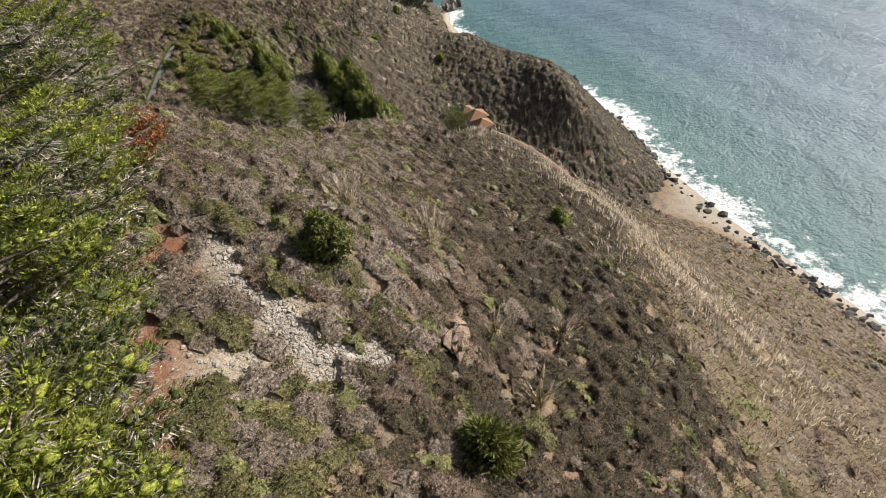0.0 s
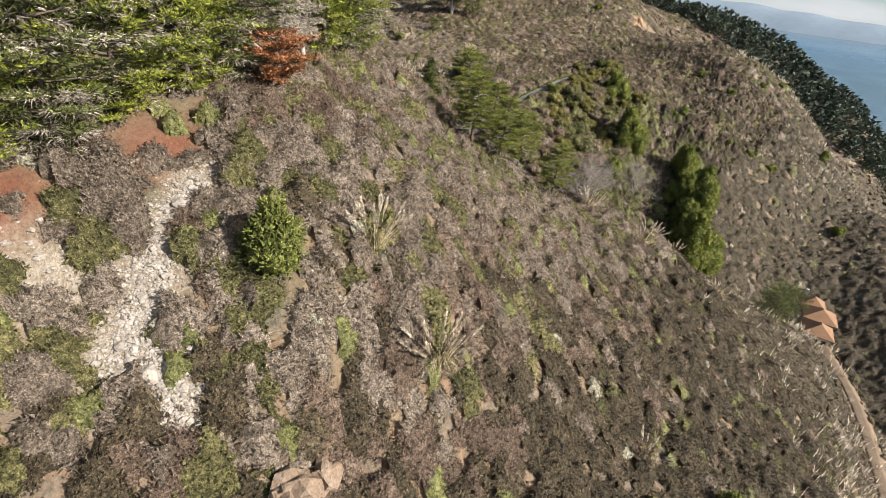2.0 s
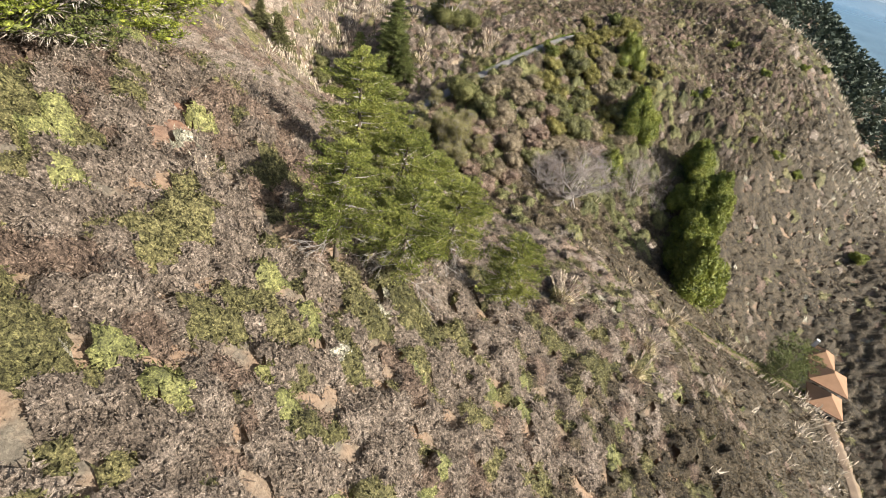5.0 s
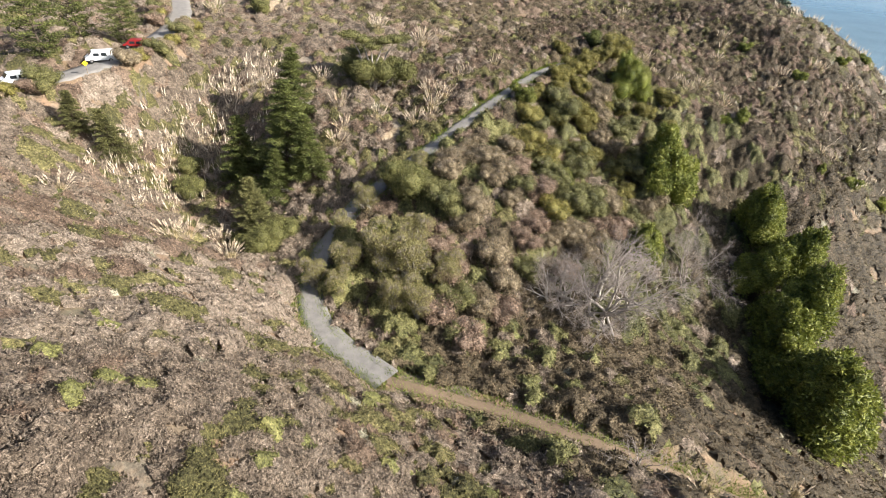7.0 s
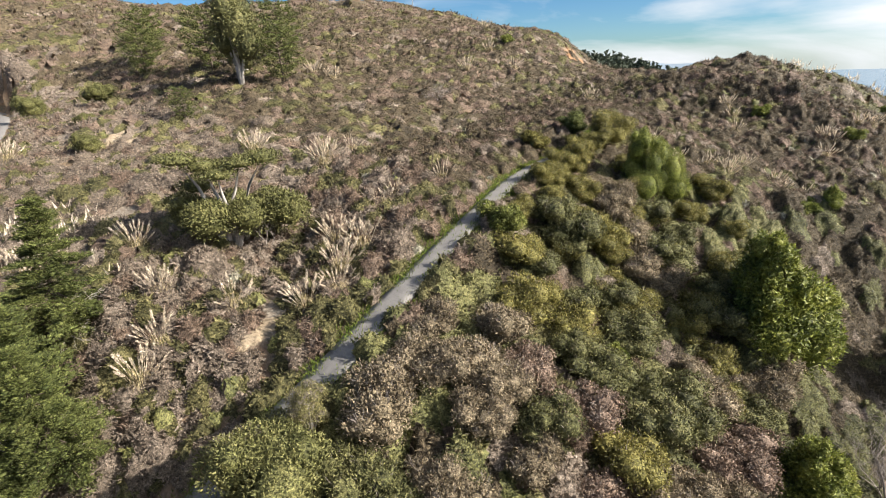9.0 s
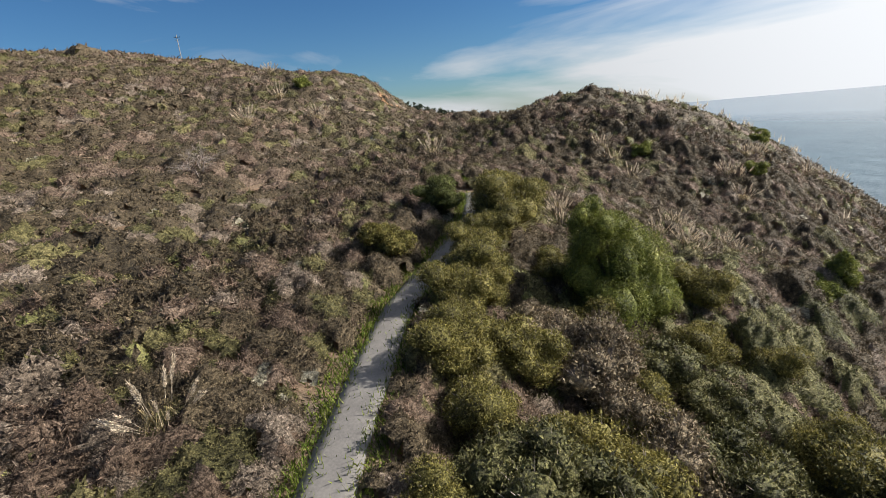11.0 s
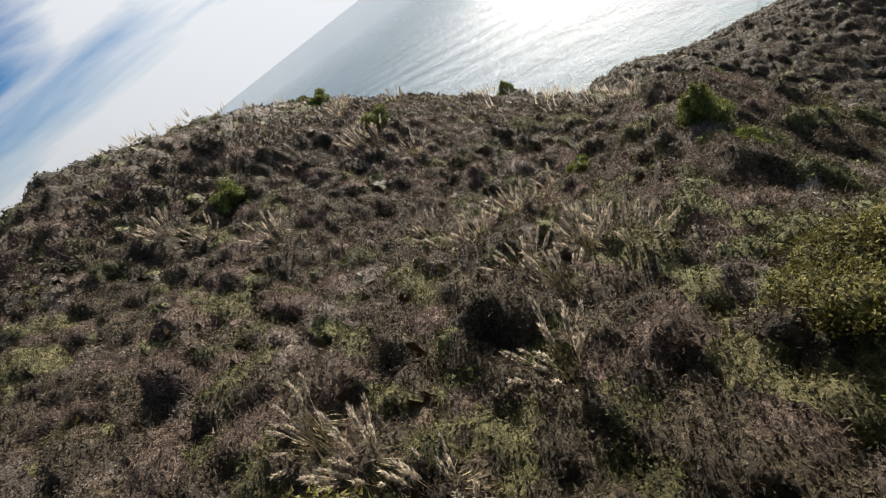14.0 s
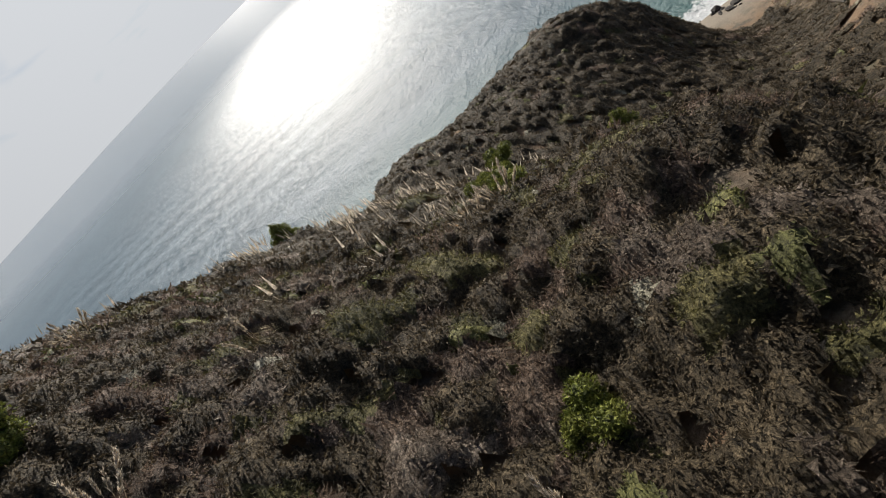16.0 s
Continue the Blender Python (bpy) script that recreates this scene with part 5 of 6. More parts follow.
def pampas(seed, count, label="clump of pampas grass with tall pale plumes"):
    r = random.Random(seed)
    ob = thing("pampas_grass", label, "grass clump", "pampas grass")
    mesh_part("blades", pampas_blades(seed), ob, "arching straw-coloured blades")
    for k in range(count):
        p = mesh_part("plume", PLUMES[k % 5], ob)
        a, d, s = r.uniform(0, 360), r.uniform(0.05, 0.4), r.uniform(0.75, 1.1)
        p.matrix_basis = pose(d * math.cos(radians(a)), d * math.sin(radians(a)), 0, 0, 0, a) @ pose(0, 0, 0, 0, r.uniform(2, 40), 0) @ Matrix.Diagonal((s, s, s, 1))
    return ob


tufts = [pampas(7, 28), pampas(8, 15), pampas(9, 9), pampas(10, 20)]
TUFTS_SOUTH = [(1.2, 43.4, 0, 1.35), (-4.4, 42.3, 3, 1.3), (9.4, 58.4, 2, 1.1), (5.8, 37.6, 2, 1.1), (11.9, 40.6, 1, 1.2), (19, 38, 1, 1.1), (8.9, 32.5, 3, 1.2), (-16.4, 83, 3, 1.2), (-9.9, 89.1, 1, 1.2), (-8.4, 84.3, 2, 1.1), (-22, 56.5, 2, 0.6), (-13.7, 109, 3, 1.2), (-4, 106.7, 1, 1.2), (-24, 116, 3, 1.1), (-30.7, 113, 1, 1.0), (-24, 128.5, 2, 1.1)]
TUFTS_LANE = [(-90.9, 99.5, 0, 1.1), (-95.5, 85.1, 1, 1.2), (-89.5, 93.9, 0, 1.3), (-83, 97.9, 3, 1.1), (-91.5, 96, 3, 1.2), (-84, 98.2, 1, 1.1), (-97.2, 77.3, 2, 1.2), (-62.5, 117.2, 3, 1.2), (-60.6, 122.6, 1, 1.2), (-92, 138.2, 0, 1.2), (-88.3, 138.1, 3, 1.3), (-88, 135.2, 0, 1.3), (-87.4, 131, 3, 1.2), (-86.3, 133.5, 1, 1.1), (-98.7, 124.5, 3, 1.2), (-93, 127.8, 1, 1.2), (-94.2, 122.1, 3, 1.1), (-92.4, 119.8, 0, 1.2)]
TUFTS_HILL = [(-105.3, 147.7, 0, 1.3), (-107, 149.5, 3, 1.2), (-91.8, 144.9, 1, 1.0), (-91.8, 146.6, 2, 1.0), (-90.1, 152.2, 1, 1.1), (-115, 144.4, 0, 1.3), (-106.5, 153.4, 2, 1.0), (-142, 180.4, 3, 1.4), (-151.6, 183, 0, 1.4), (-146, 244, 0, 1.3), (-125, 205, 3, 1.4), (-118, 214, 0, 1.4), (-130, 222, 1, 1.4), (-105.6, 125.7, 3, 1.2), (-146.5, 125, 0, 1.4), (-114.2, 118.6, 3, 1.2), (-96.5, 207.5, 3, 1.3)]
TUFTS_SPUR = [(-62.2, 192.3, 3, 1.0), (-61.3, 191.6, 1, 0.9), (-66.6, 190.4, 0, 0.95), (-67.7, 190.9, 1, 0.9), (-67.1, 184.0, 3, 0.9), (-66.7, 182.6, 1, 0.95), (-69.7, 203.7, 2, 1.0), (-58.5, 192.4, 2, 0.9), (-57.9, 209.3, 0, 1.0), (-56.8, 208.6, 3, 1.0), (-57.3, 204.4, 1, 1.0), (-50.0, 204.4, 2, 1.0), (-54.2, 216.5, 1, 1.0), (-52.5, 217.5, 3, 1.0), (-45.6, 218.9, 1, 1.0), (-77.7, 186.1, 2, 0.95), (-77.5, 183.9, 3, 0.9)]
TUFTS_SPUR_TWO = [(-77.1, 181.4, 1, 0.9), (-72.8, 181.4, 3, 0.95), (-69.6, 183.4, 1, 0.9), (-69.0, 185.4, 2, 0.9), (-66.2, 194.6, 2, 0.9), (-73.1, 213.5, 3, 1.1), (-71.6, 210.9, 1, 1.0), (-69.9, 204.7, 2, 1.0), (-43.1, 197.2, 1, 1.0), (-42.4, 195.2, 3, 1.0), (-47.6, 138.6, 1, 1.2)]
_first = set()
r_t = random.Random(5)
for x, y, k, s in TUFTS_SOUTH + TUFTS_LANE + TUFTS_HILL + TUFTS_SPUR + TUFTS_SPUR_TWO:
    turn = r_t.uniform(0, 360)
    if k in _first:
        copy_at(tufts[k], x, y, turn, s)
    else:
        _first.add(k)
        set_at(tufts[k], x, y, turn, s)


def pampas_bed(name, label, spots, seed, blades=16, plumes=5):
    """Uncounted pampas in a far bed, one body."""
    r = np.random.RandomState(seed)
    q = np.asarray(spots)
    n = len(q)
    z = ground_z(q[:, 0], q[:, 1])
    base = np.repeat(np.c_[q, z], plumes, 0) + r.normal(0, 0.35, (n * plumes, 3)) * [1, 1, 0.1] + [0, 0, 0.4]
    tilt = unit(np.c_[r.normal(0, 0.28, (n * plumes, 2)), np.ones(n * plumes)])
    tall = r.uniform(1.3, 2.2, n * plumes)
    a = leaf_triangles(base + tilt * (tall * 0.55)[:, None], tilt, tall * 0.55, np.full(n * plumes, 0.20), r)
    stalk = leaf_triangles(base - [0, 0, 0.4], tilt, tall + 0.5, np.full(n * plumes, 0.05), r)
    me = raw_mesh(name, *joined([a, stalk]), MAT_PLUME)
    tagged(new(name, me), label, "grass", kind="stuff")
    base = np.repeat(np.c_[q, z], blades, 0)
    o = unit(np.c_[r.normal(0, 1, (n * blades, 2)), np.abs(r.normal(0.9, 0.4, n * blades))])
    me = raw_mesh(name + "_blades", *leaf_triangles(base, o, r.uniform(0.8, 1.5, n * blades), np.full(n * blades, 0.07), r), MAT_BLADE)
    tagged(new(name + "_blades", me), "straw-coloured pampas blades in a dense bed", "grass", kind="stuff")


r_b = np.random.RandomState(77)


def around(x, y, sx_, sy_, n, turn=0.0):
    p = r_b.normal(0, 1, (n, 2)) * [sx_, sy_]
    c, s = math.cos(radians(turn)), math.sin(radians(turn))
    return np.c_[x + p[:, 0] * c - p[:, 1] * s, y + p[:, 0] * s + p[:, 1] * c]


pampas_bed("pampas_bed", "dense bed of pale pampas plumes at the ravine's head", np.concatenate([around(-112, 101, 3, 5, 60), around(-116, 112, 2.5, 5, 55), around(-107, 112, 2, 5, 30), around(-106, 96, 4, 3, 40), around(-117, 121, 3, 3, 20)]), 78)
_rx = r_b.uniform(-70, -22, 120)
pampas_bed("ridge_pampas", "pale pampas plumes along the seaward ridge", np.c_[_rx, np.interp(_rx, [-82, -72, -58, -46, -26, -10], [229, 233, 236, 237, 235, 231]) + r_b.normal(-1.0, 1.6, 120)][60:], 79)
pampas_bed("seaward_pampas", "scattered pampas plumes on the seaward slope", np.concatenate([around(38, 74, 9, 24, 620, 20), around(2, 138, 8, 8, 60), around(-20, 225, 9, 10, 70), around(-30, 205, 8, 10, 40)]), 80)


# ---- rocks, scree and cut banks ----
def rock_pieces(name, label, cx, cy, sx_, sy_, n, size, mat, seed, cat="rocks", turn=0.0, kind="stuff"):
    r = np.random.RandomState(seed)
    p = r.normal(0, 1, (n, 2)) * [sx_, sy_]
    c, s = math.cos(radians(turn)), math.sin(radians(turn))
    q = np.c_[cx + p[:, 0] * c - p[:, 1] * s, cy + p[:, 0] * s + p[:, 1] * c]
    bits = []
    bm = bmesh.new()
    bmesh.ops.create_icosphere(bm, subdivisions=1, radius=1.0)
    iv, jf = np.array([v.co[:] for v in bm.verts]), np.array([[v.index for v in f.verts] for f in bm.faces])
    bm.free()
    for x, y in q:
        k = size * r.lognormal(0, 0.5)
        v = iv * r.uniform(0.6, 1.25, (len(iv), 1)) * (k * r.uniform(0.7, 1.3, 3) * [1, 1, 0.7])
        bits.append((v + [x, y, float(ground_z(x, y)) + 0.15 * k], jf))
    return tagged(new(name, raw_mesh(name, *joined(bits), mat)), label, cat, kind=kind)


MAT_SCREE = earthy("white_scree", [(0.3, (0.17, 0.145, 0.12)), (0.5, (0.33, 0.295, 0.255)), (0.7, (0.54, 0.50, 0.45))], 1.6, 9.0, 0.6, 0.9, 0.1)
for k, (x, y, a, b, m, turn) in enumerate(((-9.4, 33.3, 0.6, 1.5, 700, 42), (-6.2, 30.8, 0.7, 1.3, 800, 48), (-3.6, 29.8, 1.5, 0.75, 1000, 15), (-1.6, 30.3, 1.1, 0.7, 500, 10), (-7.5, 27.4, 1.5, 1.4, 260, 10), (-3.0, 28.4, 1.1, 0.6, 350, -10))):
    rock_pieces("scree", "spill of white broken stones below the red bank", x, y, a, b, m, 0.075, MAT_SCREE, 1 + k, turn=turn)
rock_pieces("beach_boulders", "dark wet boulders along the beach", 98, 95, 2.5, 40, 260, 0.7, MAT_DARKROCK, 4, turn=16)
rock_pieces("beach_boulders", "dark wet boulders along the beach", 74, 215, 2.5, 30, 140, 0.8, MAT_DARKROCK, 5, turn=5)


def outcrop(name, label, x, y, w, h, seed, mat, n=9):
    """A jagged outcrop of upright slabs."""
    r = np.random.RandomState(seed)
    ob = thing(name, label, "rock")
    ob.matrix_basis = on_ground(x, y, 0.2)
    for k in range(n):
        bm = bmesh.new()
        bmesh.ops.create_icosphere(bm, subdivisions=2, radius=1.0)
        for v in bm.verts:
            v.co *= 1 + 0.75 * noise.noise(v.co * 2.1 + Vector((seed, k, 0))) + 0.35 * noise.noise(v.co * 5.0 + Vector((k, seed, 0)))
        bmesh.ops.transform(bm, matrix=Matrix.Diagonal((w * r.uniform(0.16, 0.3), w * r.uniform(0.14, 0.26), h * r.uniform(0.35, 0.8), 1)), verts=bm.verts)
        me = bpy.data.meshes.new("slab")
        bm.to_mesh(me)
        bm.free()
        me.materials.append(mat)
        p = mesh_part("slab", me, ob)
        p.matrix_basis = pose(r.normal(0, w * 0.33), r.normal(0, w * 0.25), h * r.uniform(0.0, 0.3), r.uniform(-25, 25), r.uniform(-25, 25), r.uniform(0, 360))
    return ob


MAT_OUTCROP = earthy("rusty_outcrop", [(0.3, (0.12, 0.08, 0.055)), (0.5, (0.30, 0.215, 0.15)), (0.7, (0.46, 0.37, 0.29))], 0.9, 7.0, 0.9, 0.95, 0.2)
outcrop("rock_outcrop", "jagged tan rock outcrop breaking through the brush", 2.2, 34.2, 3.4, 1.3, 3, MAT_OUTCROP, 18)
outcrop("rock_outcrop", "small rusty rock outcrop on the slope", 9.2, 41.3, 1.6, 1.2, 4, MAT_ORANGE, 7)
outcrop("sea_stack", "pale rock at the foot of the headland", -14, 500, 16, 14, 6, MAT_ROCK, 10)
outcrop("sea_stack", "dark rock standing at the water's edge", 58, 285, 7, 8, 7, MAT_DARKROCK, 7)


def bank(name, label, x, y, turn, w, h, lean, mat, seed, cat="bank"):
    """A raw eroded face in the hillside, with gullied relief and ragged edges."""
    r = np.random.RandomState(seed)
    nu, nv = 60, 40
    ax, ay = math.cos(radians(turn)), math.sin(radians(turn))
    vs, fs = [], []
    for j in range(nv):
        for i in range(nu):
            u, v = i / (nu - 1) - 0.5, j / (nv - 1)
            edge = (1 - (2 * abs(u)) ** 2.2) * (1 - 0.35 * v)
            px = x + ax * u * w * (1 - 0.4 * v) - ay * (v * lean)
            py = y + ay * u * w * (1 - 0.4 * v) + ax * (v * lean)
            z0 = float(ground_z(px, py))
            ragged = edge * math.sin(math.pi * min(1, 0.04 + v * 0.96)) - 0.38 + 0.75 * noise.noise(Vector((px * 0.55, py * 0.55, seed))) + 0.35 * noise.noise(Vector((px * 1.7, py * 1.7, seed)))
            gully = 0.3 * abs(noise.noise(Vector((u * 14 + seed, v * 2.0, 0))))
            vs.append((px, py, z0 + h * (0.45 * max(-0.6, min(0.55, ragged)) - gully * 0.6)))
    for j in range(nv - 1):
        for i in range(nu - 1):
            o = j * nu + i
            fs.append((o, o + 1, o + nu + 1, o + nu))
    me = raw_mesh(name, np.array(vs), np.array(fs), mat)
    return tagged(new(name, me), label, cat, kind="structure")


bank("cut_bank", "raw sandy cut bank above the lane", -87.2, 127.6, 105, 9.0, 0.9, 4.6, MAT_CUT, 1)
bank("hill_scar", "pale eroded scar on the hillside", -141, 136, 55, 8, 0.8, 9, MAT_CUT, 2)
bank("hill_scar", "pale eroded scar on the hillside", -118, 130, 55, 7, 0.7, 5, MAT_CUT, 3)
bank("orange_bank", "steep orange cut bank on the skyline", -116.5, 247.5, 100, 15, 2.0, 5.0, MAT_ORANGE, 4)

# ---- grass along the lane and the track ----
def verge(name, line, half, seed, wide=0.9, dense=22, sides=(-1, 1)):
    r = np.random.RandomState(seed)
    d = np.gradient(line[:, :2], axis=0)
    d /= np.linalg.norm(d, axis=1, keepdims=True)
    n = len(line) * dense
    k = r.randint(0, len(line), n)
    off = (half + np.abs(r.normal(0, 0.5, n)) * wide) * r.choice(sides, n)
    x, y = line[k, 0] - d[k, 1] * off + r.normal(0, 0.4, n), line[k, 1] + d[k, 0] * off + r.normal(0, 0.4, n)
    z = ground_z(x, y)
    o = unit(np.c_[r.normal(0, 0.5, (n, 2)), np.ones(n)])
    me = raw_mesh(name, *leaf_triangles(np.c_[x, y, z + 0.02], o, r.uniform(0.22, 0.48, n), np.full(n, 0.07), r), MAT_GRASS)
    return tagged(new(name, me), "fresh green grass along the edge of the way", "grass", kind="stuff")


verge("verge_grass", WAYS["lane"][0], 0.95, 1, 1.0, 240)
verge("verge_grass", WAYS["track"][0], 0.45, 2, 1.8, 190)
_path = curve_line([(-88, 192, 0), (-89.6, 195.5, 0), (-90.3, 199, 0), (-89.6, 204.5, 0), (-88.5, 210.5, 0), (-87, 217, 0)])
verge("grass_path", _path, 0.0, 3, 1.5, 900)


# ---- house, vans and small things ----
def box_part(name, size, at, mat, parent, bevel=0.03, turn=0.0, label=""):
    bm = bmesh.new()
    bmesh.ops.create_cube(bm, size=1.0)
    bmesh.ops.transform(bm, matrix=Matrix.Diagonal((*size, 1)), verts=bm.verts)
    if bevel:
        bmesh.ops.bevel(bm, geom=bm.edges[:], offset=bevel, segments=2, affect="EDGES")
    me = bpy.data.meshes.new(name)
    bm.to_mesh(me)
    bm.free()
    me.materials.append(mat)
    ob = mesh_part(name, me, parent, label)
    ob.matrix_basis = pose(*at, 0, 0, turn)
    return ob


def paint(name, colour, rough=0.5, metal=0.0):
    m, n, l, b = blank(name, rough)
    geo = n.new("ShaderNodeNewGeometry")
    f = noise_node(n, l, 3.0, 6, geo.outputs["Position"])
    l.new(mix_node(n, l, f, tuple(c * 0.68 for c in colour), tuple(min(1, c * 0.9) for c in colour)), b.inputs["Base Color"])
    b.inputs["Metallic"].default_value = metal
    return m


MAT_ROOF = earthy("tan_roof_shingles", [(0.3, (0.19, 0.105, 0.058)), (0.7, (0.31, 0.185, 0.110))], 0.6, 7.0, 0.5)
MAT_PLASTER, MAT_WOOD = paint("pale_plaster", (0.62, 0.58, 0.52), 0.8), paint("weathered_wood", (0.24, 0.20, 0.16), 0.8)
MAT_GLASS = paint("dark_window_glass", (0.02, 0.025, 0.03), 0.08)
MAT_WHITE, MAT_RED = paint("white_van_paint", (0.72, 0.75, 0.78), 0.3), paint("red_car_paint", (0.24, 0.018, 0.018), 0.3)
MAT_TYRE, MAT_CHROME = paint("black_rubber", (0.02, 0.02, 0.02), 0.8), paint("grey_metal", (0.45, 0.45, 0.46), 0.35, 0.9)
MAT_TARP, MAT_YELLOW = paint("teal_tarp", (0.03, 0.17, 0.19), 0.6), paint("yellow_sign", (0.75, 0.55, 0.02), 0.5)


def hip_roof(name, w, d, h, at, parent, eave=0.7):
    bm = bmesh.new()
    a, b = w / 2 + eave, d / 2 + eave
    low = [bm.verts.new((sx2 * a, sy2 * b, 0)) for sx2, sy2 in ((-1, -1), (1, -1), (1, 1), (-1, 1))]
    under = [bm.verts.new((v.co.x, v.co.y, -0.18)) for v in low]
    ridge = [bm.verts.new((0, -max(0, b - a) - 0.4, h)), bm.verts.new((0, max(0, b - a) + 0.4, h))]
    bm.faces.new((low[0], low[1], ridge[0]))
    bm.faces.new((low[1], low[2], ridge[1], ridge[0]))
    bm.faces.new((low[2], low[3], ridge[1]))
    bm.faces.new((low[3], low[0], ridge[0], ridge[1]))
    for i in range(4):
        bm.faces.new((low[i], under[i], under[(i + 1) % 4], low[(i + 1) % 4]))
    bm.faces.new(under[::-1])
    bmesh.ops.recalc_face_normals(bm, faces=bm.faces)
    me = bpy.data.meshes.new(name)
    bm.to_mesh(me)
    bm.free()
    me.materials.append(MAT_ROOF)
    ob = mesh_part(name, me, parent, "tan hipped roof with wide eaves")
    ob.matrix_basis = pose(*at)
    return ob


def pavilion(x, y, z, turn, w, d):
    ob = thing("house", "low pale house pavilion with a tan hipped roof on the slope", "house", "house pavilions")
    ob.matrix_basis = pose(x, y, z, 0, 0, turn)
    box_part("wall", (w, d, 4.2), (0, 0, 0.9), MAT_PLASTER, ob, 0.05)
    hip_roof("roof", w, d, 1.9, (0, 0, 3.1), ob)
    for i in range(3):
        f = box_part("window", (w * 0.22, 0.10, 1.5), (w * (i - 1) * 0.3, -d / 2 - 0.03, 1.5), MAT_WOOD, ob, 0.01)
        box_part("pane", (w * 0.19, 0.04, 1.3), (0, -0.05, 0), MAT_GLASS, f, 0.0)
        f = box_part("window", (0.10, d * 0.22, 1.5), (w / 2 + 0.03, d * (i - 1) * 0.3, 1.5), MAT_WOOD, ob, 0.01)
        box_part("pane", (0.04, d * 0.19, 1.3), (0.05, 0, 0), MAT_GLASS, f, 0.0)
    box_part("deck", (w * 0.9, 1.6, 0.15), (0, -d / 2 - 0.8, 0.1), MAT_WOOD, ob, 0.02)
    return ob


HOUSE = [(1.0, 162.0, 44.0, 20, 4.2, 4.2), (4.2, 155.5, 45.0, 20, 5.4, 5.0), (6.0, 148.5, 45.0, 20, 4.6, 4.4)]
for row in HOUSE:
    pavilion(*row)
box_part("chimney", (0.7, 0.7, 2.2), (-1.8, 1.2, 4.6), MAT_PLASTER, [o for o in bpy.data.objects if o.name.startswith("house")][0], 0.04)


def van(x, y, turn, label, body_mat, name="van", high=1.75, long=4.3):
    ob = thing(name, label, "vehicle", "vehicles on the coast road")
    e, h = way_distance(np.array([float(x)]), np.array([float(y)]), ("highway",))
    ob.matrix_basis = pose(x, y, float(h[0]) + 0.14, 0, 0, turn)
    prof = [(-long / 2, 0.35), (-long / 2, high * 0.97), (-long / 2 + 0.15, high), (long * 0.22, high), (long * 0.36, high * 0.62), (long / 2 - 0.1, high * 0.46), (long / 2, 0.4)]
    bm = bmesh.new()
    a = [bm.verts.new((px, -0.95, pz)) for px, pz in prof]
    b = [bm.verts.new((px, 0.95, pz)) for px, pz in prof]
    bm.faces.new(a)
    bm.faces.new(b[::-1])
    for i in range(len(prof)):
        j = (i + 1) % len(prof)
        bm.faces.new((a[i], b[i], b[j], a[j]))
    bmesh.ops.recalc_face_normals(bm, faces=bm.faces)
    bmesh.ops.bevel(bm, geom=bm.edges[:], offset=0.08, segments=2, affect="EDGES")
    me = bpy.data.meshes.new("body")
    bm.to_mesh(me)
    bm.free()
    me.materials.append(body_mat)
    mesh_part("body", me, ob)
    for sgn in (-1, 1):
        for fx in (-0.12, 0.12):
            box_part("side_window", (long * 0.18, 0.03, high * 0.26), (long * fx, sgn * 0.955, high * 0.72), MAT_GLASS, ob, 0.0)
        for fx in (-0.3, 0.31):
            bm = bmesh.new()
            bmesh.ops.create_cone(bm, cap_ends=True, segments=16, radius1=0.34, radius2=0.34, depth=0.24, matrix=Matrix.Rotation(radians(90), 4, "X"))
            bmesh.ops.bevel(bm, geom=[e_ for e_ in bm.edges if len(e_.link_faces) == 2 and e_.calc_face_angle() > 1], offset=0.05, segments=2, affect="EDGES")
            me = bpy.data.meshes.new("wheel")
            bm.to_mesh(me)
            bm.free()
            me.materials.append(MAT_TYRE)
            w = mesh_part("wheel", me, ob)
            w.matrix_basis = pose(long * fx, sgn * 0.86, 0.34)
            box_part("hubcap", (0.3, 0.03, 0.3), (0, sgn * 0.125, 0), MAT_CHROME, w, 0.01)
        box_part("headlight", (0.05, 0.3, 0.16), (long / 2 + 0.01, sgn * 0.65, high * 0.36), MAT_CHROME, ob, 0.02)
    w = box_part("windscreen", (0.04, 1.6, high * 0.38), (long * 0.298, 0, high * 0.81), MAT_GLASS, ob, 0.01)
    w.matrix_basis = pose(long * 0.298, 0, high * 0.815, 0, -36, 0)
    return ob


van(-127.6, 98.6, 262, "white camper van with dark windows on the coast road", MAT_WHITE)
van(-125.4, 87.2, 275, "white cargo van with dark windows on the coast road", MAT_WHITE)
van(-130.4, 105.0, 242, "red car partly hidden by roadside brush", MAT_RED, "car", 1.4, 4.2)


def utility_pole(x, y):
    ob = thing("utility_pole", "pale wooden utility pole with a crossarm on the skyline", "pole")
    ob.matrix_basis = on_ground(x, y, 0.3)
    mesh_part("pole", raw_mesh("pole", *tubes([[(0, 0, -0.5, 0.22), (0, 0, 5, 0.2), (0, 0, 16, 0.15)]], 8), MAT_PALEBARK, True), ob)
    box_part("crossarm", (3.4, 0.2, 0.25), (0, 0.1, 14.6), MAT_WOOD, ob, 0.02, 20)
    box_part("crossarm", (2.4, 0.2, 0.25), (0, 0.1, 13.2), MAT_WOOD, ob, 0.02, 20)
    for k in (-1.5, -0.6, 0.6, 1.5):
        mesh_part("insulator", raw_mesh("insulator", *tubes([[(0, 0, 0, 0.06), (0, 0, 0.3, 0.09), (0, 0, 0.4, 0.04)]], 6), MAT_GLASS, True), ob).matrix_basis = pose(k * math.cos(radians(20)), k * math.sin(radians(20)) + 0.1, 14.72)
    return ob


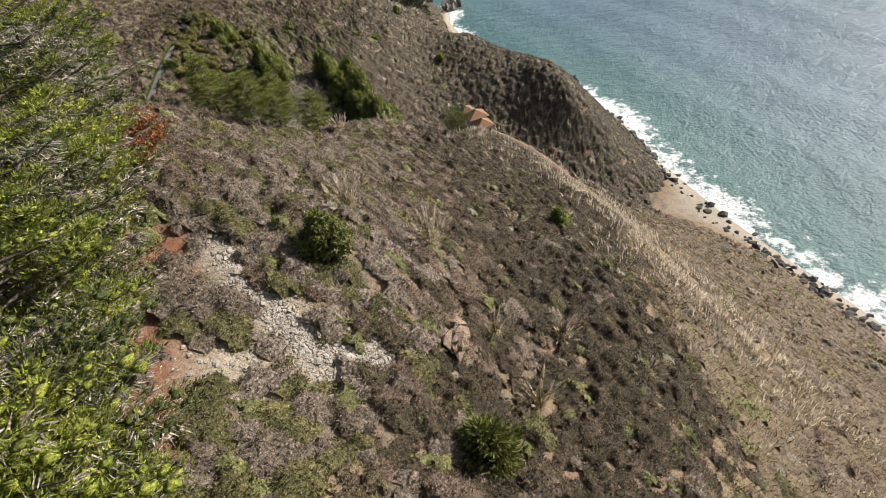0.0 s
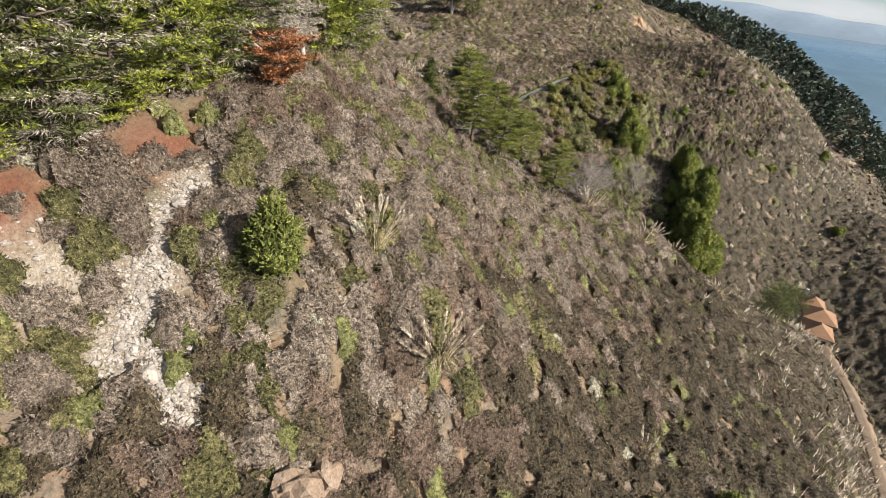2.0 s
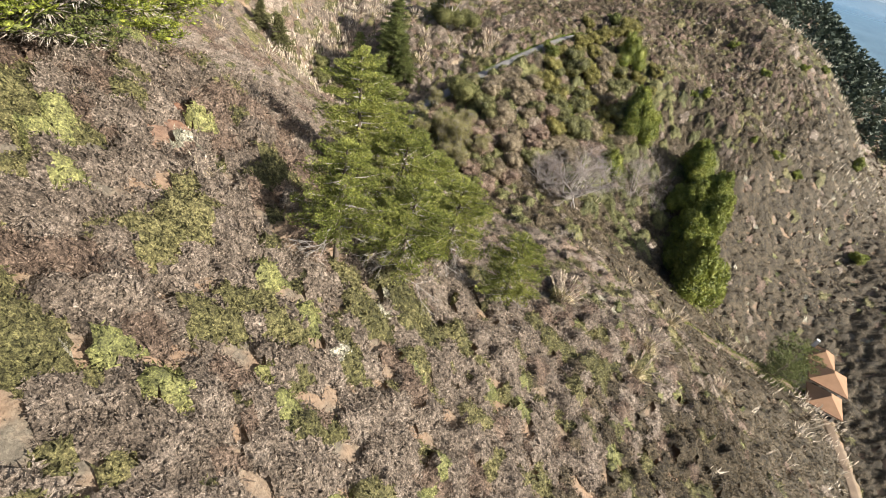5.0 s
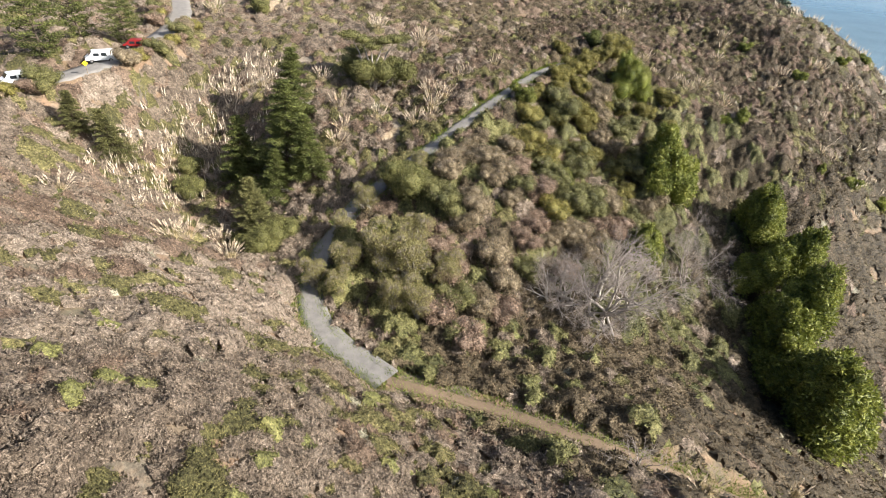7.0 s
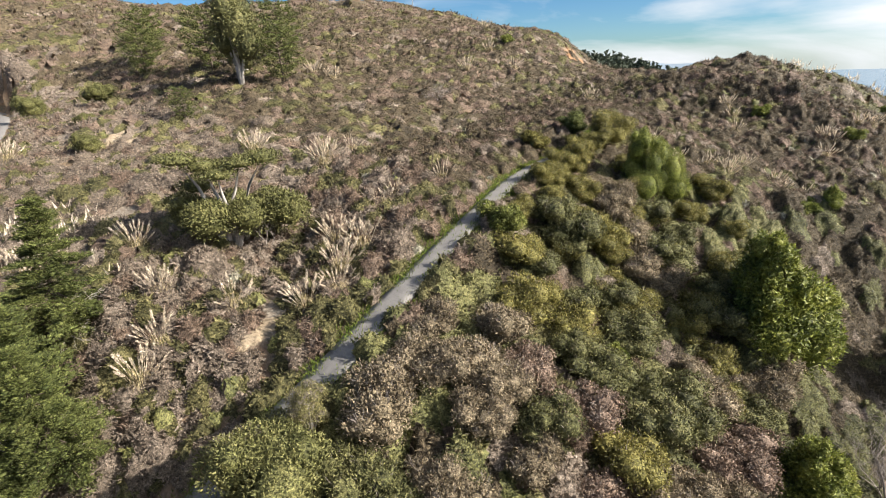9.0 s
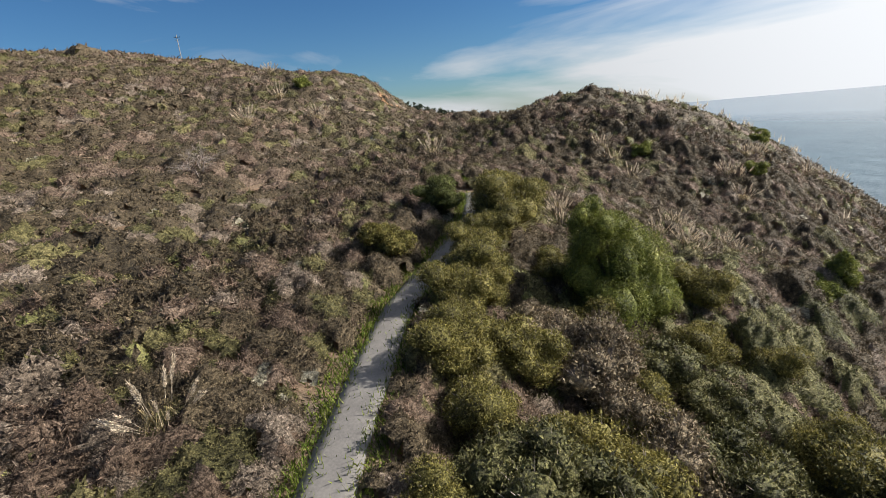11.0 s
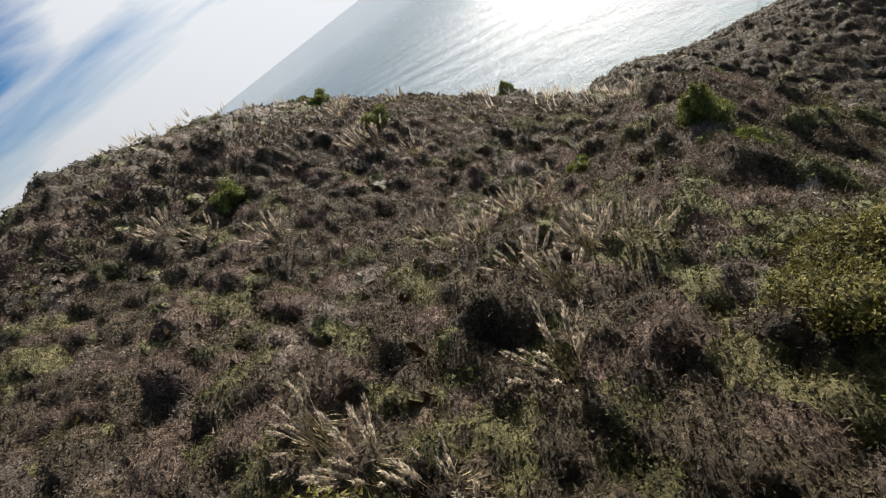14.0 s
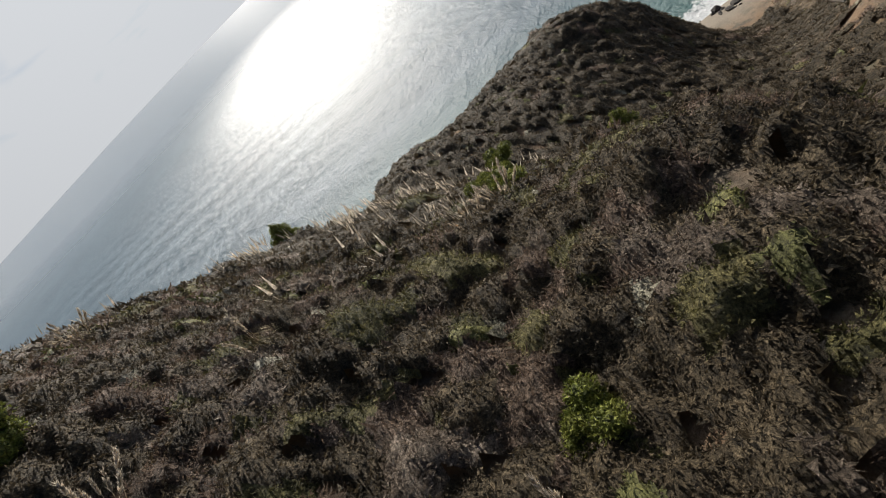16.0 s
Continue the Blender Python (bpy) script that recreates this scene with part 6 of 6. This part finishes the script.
utility_pole(-297, 380)
copy_at(cyp, -1.5, 149.5, 40, 0.75)
copy_at(cyp, -2.0, 139.0, 140, 0.6)

sign = thing("road_sign", "yellow diamond warning sign on a post by the road", "sign")
sign.matrix_basis = on_ground(-122.5, 95.5, 0.2)
mesh_part("post", raw_mesh("post", *tubes([[(0, 0, -0.3, 0.05), (0, 0, 2.6, 0.05)]], 6), MAT_WOOD, True), sign)
box_part("sign_plate", (0.04, 0.6, 0.6), (0.07, 0, 2.3), MAT_YELLOW, sign, 0.01).matrix_basis = pose(0.07, 0, 2.3, 45, 0, 0)

tarp_bm = bmesh.new()
bmesh.ops.create_grid(tarp_bm, x_segments=14, y_segments=14, size=1.1)
for v in tarp_bm.verts:
    v.co.z = 1.0 - 0.55 * (v.co.x ** 2 + v.co.y ** 2) + 0.18 * noise.noise(v.co * 2.2)
bmesh.ops.solidify(tarp_bm, geom=tarp_bm.faces[:], thickness=0.03)
tarp_me = bpy.data.meshes.new("tarp")
tarp_bm.to_mesh(tarp_me)
tarp_bm.free()
tarp_me.materials.append(MAT_TARP)
tarp = tagged(new("tarp", tarp_me), "crumpled teal tarp draped over a heap by the lane", "tarp")
tarp.matrix_basis = on_ground(-75.5, 117.0, 0.25)

# ---- far woods and mountains ----
def far_woods(name, label, spots, seed):
    """Forest far off: tapered ragged crowns, too many to count."""
    r = np.random.RandomState(seed)
    q = np.asarray(spots)
    n = len(q)
    z = ground_z(q[:, 0], q[:, 1])
    leaves = 34
    h = r.uniform(7, 15, n)
    t = r.uniform(0.05, 1, (n, leaves))
    a = r.uniform(0, 6.283, (n, leaves))
    rad = (0.34 * h[:, None] * (1 - t) ** 0.7 + 0.3) * r.uniform(0.5, 1.0, (n, leaves))
    base = np.stack([q[:, None, 0] + rad * np.cos(a), q[:, None, 1] + rad * np.sin(a), z[:, None] + t * h[:, None]], -1).reshape(-1, 3)
    o = np.stack([np.cos(a), np.sin(a), np.full_like(a, 0.6)], -1).reshape(-1, 3)
    s = np.repeat(h, leaves) * 0.22
    me = raw_mesh(name, *leaf_triangles(base - unit(o) * s[:, None] * 0.4, unit(o), s, s * 0.8, r, np.stack([np.cos(a), np.sin(a), np.full_like(a, 0.8)], -1).reshape(-1, 3)), MAT_FOREST)
    return tagged(new(name, me), label, "forest", kind="stuff")


r_w = np.random.RandomState(9)
_p = np.c_[r_w.uniform(-460, -30, 5200), r_w.uniform(440, 700, 5200)]
_line = np.array(spread_line(LAND["headland"], 20))
_d = np.hypot(_p[:, None, 0] - _line[None, :, 0], _p[:, None, 1] - _line[None, :, 1]).min(1)
_p = _p[(_d < 75) & (ground_z(_p[:, 0], _p[:, 1]) > 8)][:2200]
far_woods("headland_forest", "dark conifer forest covering the far headland", _p, 10)

# distance haze is mixed into the mountains' blue-grey base colour
MAT_FAR = earthy("haze_tinted_mountain", [(0.3, (0.16, 0.22, 0.28)), (0.7, (0.24, 0.30, 0.36))], 0.002, 0.02, 0.2)
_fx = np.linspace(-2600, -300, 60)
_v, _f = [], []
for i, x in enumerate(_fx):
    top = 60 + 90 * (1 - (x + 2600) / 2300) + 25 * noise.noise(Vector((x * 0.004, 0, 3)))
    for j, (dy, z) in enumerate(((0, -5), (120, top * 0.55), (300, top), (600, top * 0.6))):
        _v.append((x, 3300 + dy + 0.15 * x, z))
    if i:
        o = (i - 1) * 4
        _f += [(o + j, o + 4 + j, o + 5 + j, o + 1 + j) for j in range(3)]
tagged(new("backdrop", raw_mesh("backdrop", np.array(_v), np.array(_f), MAT_FAR, True)), "mountains far along the coast, coloured hazy blue", "mountains", kind="structure")
